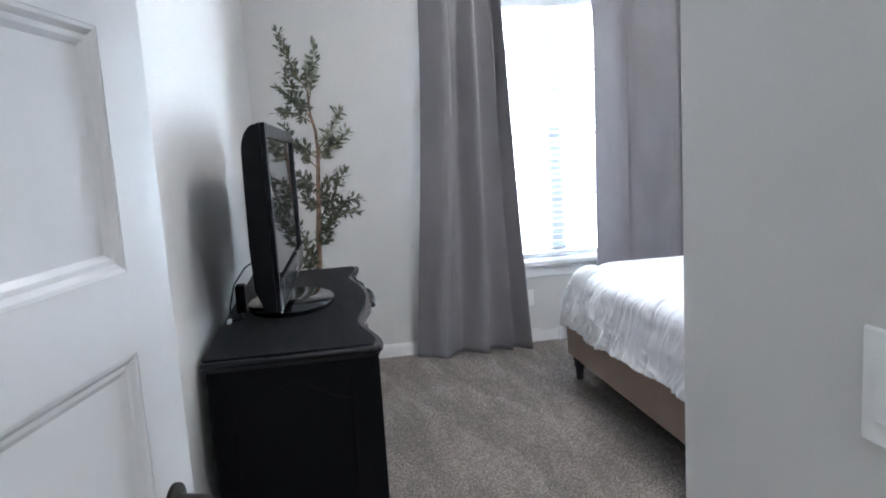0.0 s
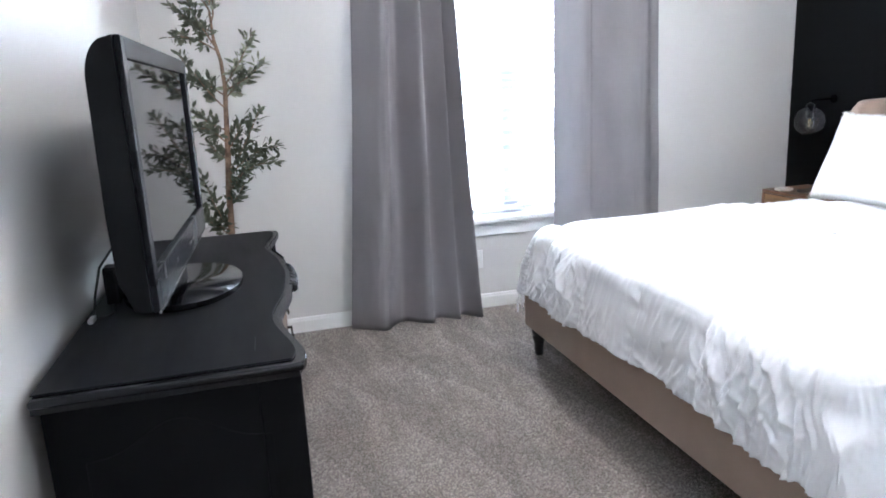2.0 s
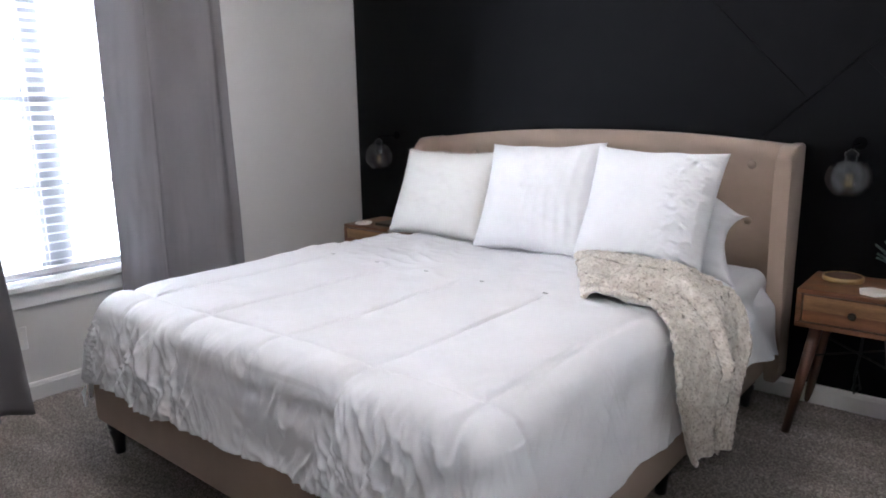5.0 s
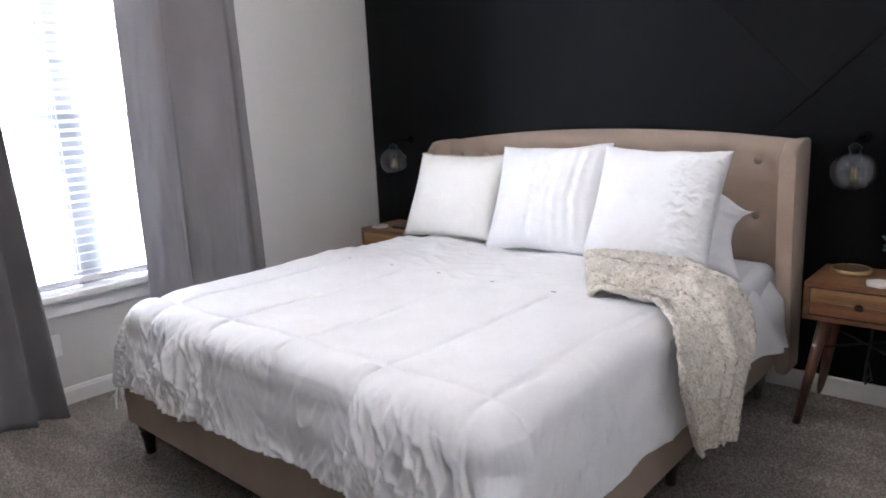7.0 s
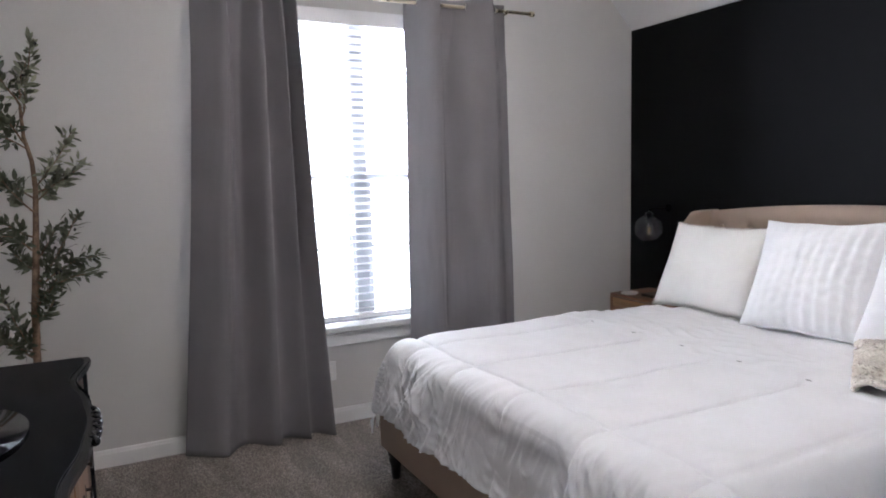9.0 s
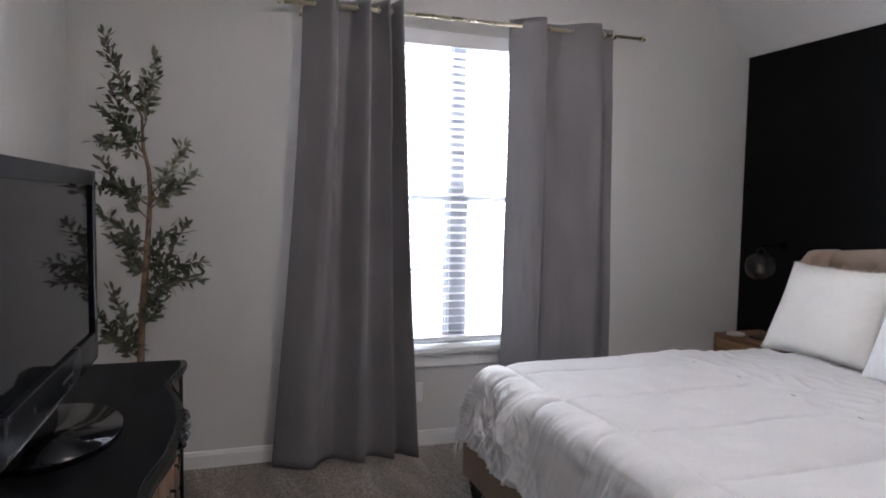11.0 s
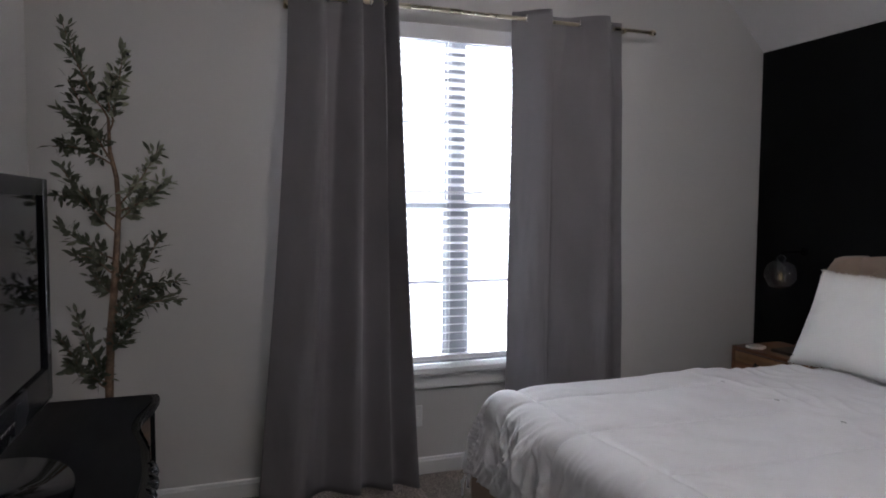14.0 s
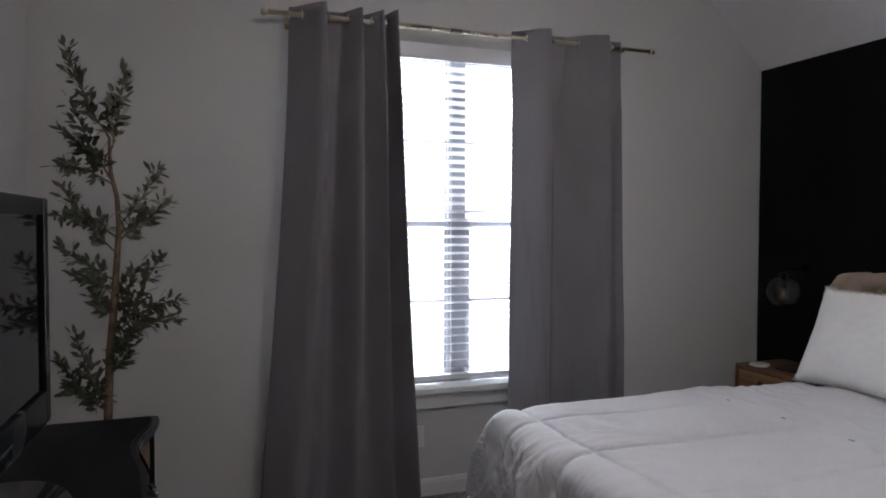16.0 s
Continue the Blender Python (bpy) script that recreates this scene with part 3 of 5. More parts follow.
part("door_handle", bm, DARK_METAL, door, "black lever handle")
for z in (0.25, 1.05, 1.8):
    part("hinge", tube(bmesh.new(), [(-0.004, -0.004, z - 0.045), (-0.004, -0.004, z + 0.045)], 0.006), DARK_METAL, door)

# ---- dresser ----
DY0, DY1, DXB, DXF, DTOP = 2.50, 4.06, -0.225, 0.318, 0.815
DMID, DHALF = (DY0 + DY1) / 2, (DY1 - DY0) / 2


def serpentine(y):
    k = abs(y - DMID) / DHALF
    s = 0.0
    if 0.22 < k < 0.97:
        s = math.sin((k - 0.22) / 0.75 * math.pi) ** 2
    mid = 0.012 * math.cos(min(1, k / 0.22) * math.pi / 2) if k < 0.22 else 0
    return DXF - 0.042 * s - 0.008 + mid - (0.02 * max(0, k - 0.94) / 0.06) ** 1.0 * 0.6


dresser = thing("dresser", "black-painted French provincial dresser with serpentine front", "dresser", (0.05, DMID, 0))
loc = Matrix.Translation((-0.05, -DMID, 0))
bm = bmesh.new()
ys = np.linspace(DY0, DY1, 97)


def top_layer(bm, z0, z1, out, bevel):
    outline = [(DXB, DY0 - out), *[(serpentine(y) + out, y + out * (2 * (y - DY0) / (DY1 - DY0) - 1)) for y in ys], (DXB, DY1 + out)]
    n0 = len(bm.verts)
    prism(bm, outline, z1 - z0, loc @ Matrix.Translation((0, 0, z0)))
    bm.verts.ensure_lookup_table()
    vs = set(bm.verts[n0:])
    if bevel:
        edges = [e for e in bm.edges if e.verts[0] in vs and e.verts[1] in vs and abs(e.verts[0].co.z - e.verts[1].co.z) < 1e-5]
        bmesh.ops.bevel(bm, geom=edges, offset=bevel, segments=3, affect="EDGES", profile=0.5)


top_layer(bm, DTOP - 0.0045, DTOP, -0.022, 0.002)
part("top", bm, BLACK_PAINT, dresser, "black top with moulded wavy edge")
bm = bmesh.new()
top_layer(bm, DTOP - 0.024, DTOP - 0.005, 0.0, 0.0075)
top_layer(bm, DTOP - 0.038, DTOP - 0.0245, -0.009, 0.005)
part("edge_moulding", bm, EDGE_PAINT, dresser, "worn shiny black edge moulding")
part("crack", prism(bmesh.new(), [(0.20, 2.60), (0.2015, 2.602), (0.203, 2.69), (0.2022, 2.69)], 0.0004, loc @ Matrix.Translation((0, 0, DTOP + 0.0001))), CABLE, dresser)
# body with shaped sides
bm = bmesh.new()
box(bm, DXB - 0.05 + 0.008, 0.245 - 0.05, DY0 + 0.03 - DMID, DY1 - 0.03 - DMID, 0.12, DTOP - 0.036, 0.004)
for y0, y1 in ((DY0 + 0.0275, DY0 + 0.052), (DY1 - 0.052, DY1 - 0.0275)):
    box(bm, 0.2 - 0.05, max(0.292, serpentine((y0 + y1) / 2) - 0.022) - 0.05, y0 - DMID, y1 - DMID, 0.10, DTOP - 0.037, 0.003)
part("body", bm, BLACK_PAINT, dresser)
for s in (-1, 1):
    y = s * (DHALF - 0.028)
    bm = bmesh.new()
    arch = []
    for a in np.linspace(0, 1, 25):
        x = -0.20 + 0.37 * a
        arch.append((x, 0.70 - 0.05 * (abs(a - 0.5) * 2) ** 2 + 0.018 * math.cos((a - 0.5) * math.tau * 1.5)))
    outline = arch + [(0.17, 0.2), (-0.20, 0.2)]
    tube(bm, [(x, y, z) for x, z in outline + outline[:1]], 0.0013, 6)
    part("side_moulding", bm, BLACK_PAINT, dresser)
    for xx in (-0.235, 0.185):
        bm = bmesh.new()
        lathe(bm, [(0.022, 0.0), (0.026, 0.02), (0.02, 0.05), (0.028, 0.10), (0.034, 0.135)], (xx + 0.0, s * (DHALF - 0.06), 0), 12)
        part("leg", bm, BLACK_PAINT, dresser, smooth=True)
# drawers: three rows of three, bowed like the top
cols = [DY0 + 0.05, DY0 + 0.05 + 0.47, DY1 - 0.05 - 0.47, DY1 - 0.05]
rows = [(0.15, 0.335), (0.35, 0.545), (0.56, 0.765)]
for z0, z1 in rows:
    for y0, y1 in zip(cols, cols[1:]):
        yy = np.linspace(y0 + 0.006, y1 - 0.006, 15)
        outline = [(0.23, yy[0]), *[(serpentine(y) - 0.03, y) for y in yy], (0.23, yy[-1])]
        bm = prism(bmesh.new(), outline, z1 - z0, loc @ Matrix.Translation((0, 0, z0)))
        drawer = part("drawer", bm, DRAWER_WOOD, dresser, "worn brown wooden drawer front")
        for yc in ((y0 + (y1 - y0) * 0.25, y0 + (y1 - y0) * 0.75) if y1 - y0 > 0.5 else ((y0 + y1) / 2,)):
            xs, zc = serpentine(yc) - 0.03 - 0.05, (z0 + z1) / 2
            yl = yc - DMID
            bm = bmesh.new()
            for dy in (-0.04, 0.04):
                box(bm, xs - 0.002, xs + 0.004, yl + dy - 0.012, yl + dy + 0.012, zc - 0.016, zc + 0.016, 0.002)
                tube(bm, [(xs, yl + dy, zc), (xs + 0.018, yl + dy, zc)], [0.004, 0.005])
            tube(bm, [(xs + 0.016, yl + 0.04 * math.cos(a), zc - 0.022 * math.sin(a)) for a in np.linspace(0, math.pi, 9)], 0.0035, 6)
            part("drawer_pull", bm, DARK_METAL, drawer, "dark bail pull")
# carved ornament in the middle of the top's edge
for i in range(-3, 4):
    y = i * 0.042
    bm = bmesh.new()
    bmesh.ops.create_uvsphere(bm, u_segments=10, v_segments=6, radius=1, matrix=Matrix.LocRotScale((serpentine(DMID + y) - 0.05, y, DTOP - 0.016), Euler((0, 0, 0.6 * (1 if i % 2 else -1))), (0.013, 0.021, 0.015)))
    part("carving", bm, EDGE_PAINT, dresser, smooth=True)

# ---- television ----
tv = thing("television", "older black flat-screen television on a glossy oval foot", "television", (0.008, 3.25, DTOP), -2.0)
TW, Z0, Z1 = 0.545, 0.083, 0.682
back = [(0.0, Z0), (0.0, Z1)]
for a in np.linspace(0, 1, 12):
    back.append((-0.012 - 0.05 * math.sin(a * math.pi / 2), Z1 - 0.004 - 0.09 * (1 - math.cos(a * math.pi / 2))))
back += [(-0.066, 0.3), (-0.062, 0.16), (-0.035, Z0 + 0.005)]
bm = prism(bmesh.new(), back, 2 * TW, Matrix(((1, 0, 0, 0), (0, 0, -1, TW), (0, 1, 0, 0), (0, 0, 0, 1))))
part("housing", bm, SATIN_BLACK, tv)
bm = bmesh.new()
for a in ((-TW, -TW + 0.045, Z0, Z1), (TW - 0.045, TW, Z0, Z1), (-TW + 0.045, TW - 0.045, Z1 - 0.045, Z1), (-TW + 0.045, TW - 0.045, Z0, Z0 + 0.085)):
    box(bm, 0.0015, 0.016, a[0], a[1], a[2], a[3], 0.003)
part("bezel", bm, BEZEL, tv, "dark grey glossy bezel")
part("screen", boxed(0.0015, 0.006, -TW + 0.044, TW - 0.044, Z0 + 0.084, Z1 - 0.044), SCREEN, tv, "switched-off dark screen")
part("trim_strip", boxed(0.012, 0.0175, -TW + 0.01, TW - 0.01, Z0 - 0.006, Z0 + 0.0), STEEL, tv, "thin silver strip")
for i in range(4):
    part("button", boxed(0.0155, 0.0185, 0.06 + i * 0.03, 0.078 + i * 0.03, Z0 + 0.03, Z0 + 0.038, 0.001), STEEL, tv)
part("neck", prism(bmesh.new(), [(-0.075, -0.09), (-0.02, -0.12), (-0.01, 0.12), (-0.075, 0.09)], 0.17, Matrix.Translation((0, 0, 0.014))), GLOSS_BLACK, tv)
foot = [(0.165 * math.cos(a), 0.25 * math.sin(a)) for a in np.linspace(0, math.tau, 56, endpoint=False)]
bm = prism(bmesh.new(), foot, 0.016, Matrix.Translation((0.0, -0.02, 0.001)))
bmesh.ops.bevel(bm, geom=[e for e in bm.edges if abs(e.verts[0].co.z - e.verts[1].co.z) < 1e-5], offset=0.006, segments=3, affect="EDGES", profile=0.5)
part("foot", bm, GLOSS_BLACK, tv, "glossy black oval foot", smooth=True)

adapter = thing("power_adapter", "black power adapter standing behind the television", "adapter", (-0.175, 3.16, DTOP))
part("case", boxed(-0.018, 0.018, -0.03, 0.03, 0.0, 0.105, 0.006), SATIN_BLACK, adapter)
cable = thing("power_cable", "black cable lying on the dresser top", "cable")
part("cord", tube(bmesh.new(), [(-0.115, 3.22, 1.0), (-0.15, 3.14, 0.985), (-0.19, 3.10, 0.93), (-0.205, 3.07, 0.86), (-0.207, 3.05, 0.83), (-0.20, 3.0, 0.822), (-0.17, 2.985, 0.8215), (-0.155, 3.03, 0.8215), (-0.17, 3.10, 0.8215)], 0.0035, 8), CABLE, cable, smooth=True)
part("plug", boxed(-0.207, -0.193, 2.955, 3.0, 0.816, 0.828, 0.003), PLATE, cable, "small pale plug")

# ---- olive tree ----
tree = thing("olive_tree", "slender artificial olive tree standing in the corner", "plant", (0.10, 4.55, 0))
part("pot", lathe(bmesh.new(), [(0.10, 0.0), (0.125, 0.01), (0.15, 0.26), (0.155, 0.28), (0.14, 0.28), (0.135, 0.24), (0.0, 0.24)], seg=28), BASKET, tree, smooth=True)
part("soil", lathe(bmesh.new(), [(0.134, 0.236), (0.134, 0.246), (0.0, 0.25)], seg=20), SOIL, tree)
TRUNK = [(0.0, 0.0, 0.24), (0.0, 0.0, 0.5), (0.004, 0.0, 0.74), (0.012, 0.01, 0.93), (0.028, 0.0, 1.1), (0.038, 0.02, 1.26), (0.05, 0.0, 1.42), (0.046, -0.01, 1.53), (0.024, 0.0, 1.63), (0.02, 0.01, 1.75)]
part("trunk", tube(bmesh.new(), TRUNK, [0.017, 0.016, 0.0155, 0.0155, 0.014, 0.012, 0.010, 0.009, 0.0075, 0.006], 10), BARK, tree, smooth=True)
rng = random.Random(4)
# start on the trunk, tip and sideways sag of each branch
BRANCHES = [((0.02, 0.01, 1.75), (-0.125, -0.02, 2.09)), ((0.022, 0.0, 1.70), (0.075, 0.03, 2.02)), ((0.02, 0.0, 1.78), (0.055, -0.05, 1.92)), ((0.022, 0.0, 1.66), (-0.155, 0.05, 1.79)),
            ((0.024, 0.0, 1.60), (-0.10, -0.08, 1.88)), ((0.03, 0.0, 1.58), (-0.165, -0.03, 1.64)), ((0.048, 0.0, 1.42), (0.195, 0.03, 1.65)),
            ((0.048, 0.0, 1.40), (0.235, -0.03, 1.52)), ((0.045, 0.0, 1.36), (0.15, 0.09, 1.50)), ((0.042, 0.0, 1.38), (-0.165, 0.03, 1.46)), ((0.04, 0.0, 1.32), (-0.12, -0.09, 1.56)),
            ((0.036, 0.0, 1.22), (-0.145, 0.0, 1.34)), ((0.03, 0.0, 1.16), (-0.09, -0.1, 1.24)), ((0.02, 0.0, 1.02), (0.195, 0.0, 1.31)), ((0.02, 0.0, 1.0), (0.265, -0.02, 1.13)),
            ((0.018, 0.0, 0.96), (0.255, 0.04, 1.05)), ((0.014, 0.0, 0.92), (0.13, -0.1, 1.10)), ((0.02, 0.0, 1.08), (-0.06, 0.1, 1.16)), ((0.025, 0.0, 1.12), (0.12, 0.06, 1.27)),
            ((0.004, 0.0, 0.72), (-0.10, -0.02, 1.01)), ((0.004, 0.0, 0.70), (-0.165, 0.02, 0.92)), ((0.004, 0.0, 0.74), (-0.13, -0.06, 0.84)), ((0.01, 0.0, 0.86), (0.085, -0.04, 0.96))]


def leaf_mesh():
    bm = bmesh.new()
    prof = [(0.0, 0.0006), (0.18, 0.12), (0.45, 0.18), (0.75, 0.13), (1.0, 0.0006)]
    rows_ = []
    for t, w in prof:
        sag = -0.12 * t * t
        rows_.append([bm.verts.new((-w, t, sag + 0.03)), bm.verts.new((0, t, sag)), bm.verts.new((w, t, sag + 0.03))])
    for a, b in zip(rows_, rows_[1:]):
        for i in range(2):
            bm.faces.new((a[i], a[i + 1], b[i + 1], b[i]))
    return bm


leaf_me = None
made = 0
rest = bmesh.new()
proto = leaf_mesh()
tmp = bpy.data.meshes.new("leaf_source")
proto.to_mesh(tmp)
proto.free()
for a, b in BRANCHES:
    a, b = Vector(a), Vector(b)
    length = (b - a).length
    pts = []
    for k in np.linspace(0, 1, 9):
        p = a.lerp(b, k)
        p.z += 0.12 * length * math.sin(k * math.pi) * (1 if b.z - a.z < 0.5 * length else -0.5)
        p += Vector((nz(k * 4, a.z * 7), nz(k * 4, b.z * 7, 3), 0)) * 0.012
        pts.append(p)
    part("branch", tube(bmesh.new(), pts, list(np.linspace(0.004, 0.0014, 9)), 6), BARK, tree)
    n = int(26 + length * 185)
    for i in range(n):
        k = 0.18 + 0.82 * (i + rng.random() * 0.6) / n
        j = min(7, int(k * 8))
        p = pts[j].lerp(pts[j + 1], k * 8 - j) if k < 1 else pts[8].copy()
        d = (pts[j + 1] - pts[j]).normalized()
        out = Vector((rng.uniform(-1, 1), rng.uniform(-1, 1), rng.uniform(-0.7, 0.9))).normalized()
        way = (d * rng.uniform(0.35, 0.9) + out * 0.85).normalized()
        if rng.random() < 0.45:
            p = p + out * rng.uniform(0.008, 0.03)
        size = rng.uniform(0.037, 0.060) * (1.0 - 0.25 * k)
        q = way.to_track_quat("Y", "Z") @ Euler((0, rng.uniform(-1.5, 1.5), 0)).to_quaternion()
        m = Matrix.LocRotScale(p, q, (size * 1.05, size, size))
        if made < 300 and b.x > 0.05:
            if leaf_me is None:
                leaf_me = tmp.copy()
                leaf_me.materials.append(LEAF)
            ob = new("leaf", leaf_me)
            ob.parent = tree
            ob.matrix_local = m
            made += 1
        else:
            n0 = len(rest.verts)
            rest.from_mesh(tmp)
            rest.verts.ensure_lookup_table()
            for v in rest.verts[n0:]:
                v.co = m @ v.co
tagged(part("foliage", rest, LEAF, tree), kind="stuff")
for i in range(22):
    a, b = BRANCHES[rng.randrange(len(BRANCHES))]
    p = Vector(a).lerp(Vector(b), rng.uniform(0.5, 1.02)) + Vector((rng.uniform(-0.02, 0.02), rng.uniform(-0.02, 0.02), -0.01))
    bm = bmesh.new()
    bmesh.ops.create_icosphere(bm, subdivisions=1, radius=0.0065, matrix=Matrix.Translation(p) @ Matrix.Diagonal((1, 1, 1.25, 1)))
    part("olive", bm, BLACK_WOOD, tree, "small dark olive", smooth=True)

# ---- bed ----
BX0, BY0, BY1 = 1.50, 2.29, 4.27
BMID = (BY0 + BY1) / 2
bed = thing("bed", "king bed with taupe upholstered wingback headboard", "bed", (BX0, BMID, 0))
bl = Matrix.Translation((-BX0, -BMID, 0))


def bpart(name, bm, material, label="", smooth=False):
    bm.transform(bl)
    return part(name, bm, material, bed, label, smooth)


bpart("foot_rail", boxed(BX0, BX0 + 0.05, BY0, BY1, 0.15, 0.40, 0.014, 3), TAUPE)
bpart("side_rail", boxed(BX0 + 0.051, 3.60, BY0, BY0 + 0.05, 0.15, 0.40, 0.014, 3), TAUPE)
bpart("side_rail", boxed(BX0 + 0.051, 3.60, BY1 - 0.05, BY1, 0.15, 0.40, 0.014, 3), TAUPE)
bpart("slat_base", boxed(BX0 + 0.052, 3.62, BY0 + 0.052, BY1 - 0.052, 0.20, 0.30), BLACK_WOOD)
for x, y in ((BX0 + 0.055, BY0 + 0.055), (BX0 + 0.055, BY1 - 0.055), (2.62, BY0 + 0.07), (2.62, BY1 - 0.07), (3.55, BY0 + 0.055), (3.55, BY1 - 0.055), (2.62, BMID)):
    bpart("leg", lathe(bmesh.new(), [(0.017, 0.0), (0.021, 0.004), (0.024, 0.06), (0.034, 0.10), (0.026, 0.108), (0.037, 0.118), (0.037, 0.151)], (x, y, 0), 16), BLACK_WOOD, "turned black wooden leg", True)

# headboard: arched tufted panel between two wings
TUFTS = [(2.43 + k * 0.1945, z) for z in (0.59, 0.835, 1.088) for k in range(10)]


def arch_z(y):
    return 1.235 - 0.055 * (abs(y - BMID) / 0.98) ** 2.2


def head_front(u, v):
    y = BMID - 0.985 + 1.97 * u
    z = 0.16 + (arch_z(y) - 0.16) * v
    d = 0.0
    for ty, tz in TUFTS:
        q = ((y - ty) ** 2 + (z - tz) ** 2) ** 0.5
        if q < 0.16:
            d += 0.040 * math.exp(-(q / 0.036) ** 0.9)
    edge = max(0.0, (v - 0.93) / 0.07)
    x = 3.665 + d + 0.035 * edge ** 2 - 0.006 * math.sin(math.pi * min(1, v * 1.05))
    return x, y, z


bm = bmesh.new()
nu, nv = 260, 130
front = [[bm.verts.new(head_front(i / nu, j / nv)) for j in range(nv + 1)] for i in range(nu + 1)]
rear = [[bm.verts.new((3.765, front[i][j].co.y, front[i][j].co.z)) for j in (0, nv)] for i in range(nu + 1)]
for i in range(nu):
    for j in range(nv):
        bm.faces.new((front[i][j], front[i + 1][j], front[i + 1][j + 1], front[i][j + 1]))
    bm.faces.new((front[i][nv], front[i + 1][nv], rear[i + 1][1], rear[i][1]))
    bm.faces.new((rear[i][0], rear[i + 1][0], rear[i + 1][1], rear[i][1]))
board = bpart("headboard", bm, TAUPE, "tufted taupe linen headboard with arched top", True)
for ty, tz in TUFTS:
    b = bmesh.new()
    bmesh.ops.create_uvsphere(b, u_segments=12, v_segments=6, radius=1, matrix=bl @ Matrix.LocRotScale((3.686, ty, tz), None, (0.012, 0.019, 0.019)))
    part("button", b, TAUPE, board, smooth=True)
for s in (-1, 1):
    yi, yo = BMID + s * 0.985, BMID + s * 1.05
    side = []
    for z in np.linspace(0.12, 1.12, 16):
        k = (z - 0.12) / 1.0
        side.append((3.60 - 0.075 * math.sin(k * math.pi * 0.55) ** 1.3, z))
    for a in np.linspace(0, math.pi / 2, 8)[1:]:
        side.append((3.60 + 0.055 - (0.130 * math.cos(a)) + 0.0, 1.12 + 0.062 * math.sin(a)))
    side += [(3.765, 1.185), (3.765, 0.12)]
    bm = prism(bmesh.new(), side, abs(yo - yi), Matrix(((1, 0, 0, 0), (0, 0, -1, max(yi, yo)), (0, 1, 0, 0), (0, 0, 0, 1))))
    bmesh.ops.bevel(bm, geom=[e for e in bm.edges if abs(e.verts[0].co.y - e.verts[1].co.y) < 1e-5], offset=0.022, segments=4, affect="EDGES", profile=0.5)
    bpart("wing", bm, TAUPE, "", True)

# mattress and fitted sheet
mattress = thing("mattress", "king mattress in a white fitted sheet", "mattress")
bm = boxed(BX0 + 0.06, 3.655, BY0 + 0.02, BY1 - 0.02, 0.302, 0.635, 0.06, 5)
part("cover", bm, LINEN, mattress, smooth=True)

# ---- comforter ----
CX0, CX1, CY0, CY1, CZ, CR = 1.625, 3.16, 2.42, 4.14, 0.662, 0.09
SEAM_X = [1.662]
SEAM_Y = [2.42, 2.81, 3.20, 3.60, 3.99]
FOLD_X = 2.50


def seam_dip(x, y):
    dx = min(abs(x - s - 0.015 * nz(y * 3, s)) for s in SEAM_X)
    dy = min(abs(y - s - 0.015 * nz(x * 3, s)) for s in SEAM_Y)
    d = min(dx, dy)
    return 0.5 * (1 - math.exp(-(d / 0.035) ** 1.2)) + 0.5 * (1 - math.exp(-(d / 0.009) ** 2))


def drape(ox, oy, hang):
    """From the distances past the edges to the way out and down over a round edge."""
    m = max(ox, oy)
    d = (ox * ox + oy * oy) ** 0.5
    if d < 1e-6:
        return 0, 0, 0, 0
    dd = d * (m / d * 0.45 + 0.55)
    q = CR * math.pi / 2
    if dd < q:
        out, down = CR * math.sin(dd / CR), CR * (1 - math.cos(dd / CR))
    else:
        out, down = CR + 0.15 * (dd - q), CR + 0.985 * (dd - q)
    return ox / d * out, oy / d * out, down, dd


def ease(k):
    k = min(1.0, max(0.0, k))
    return k * k * (3 - 2 * k)


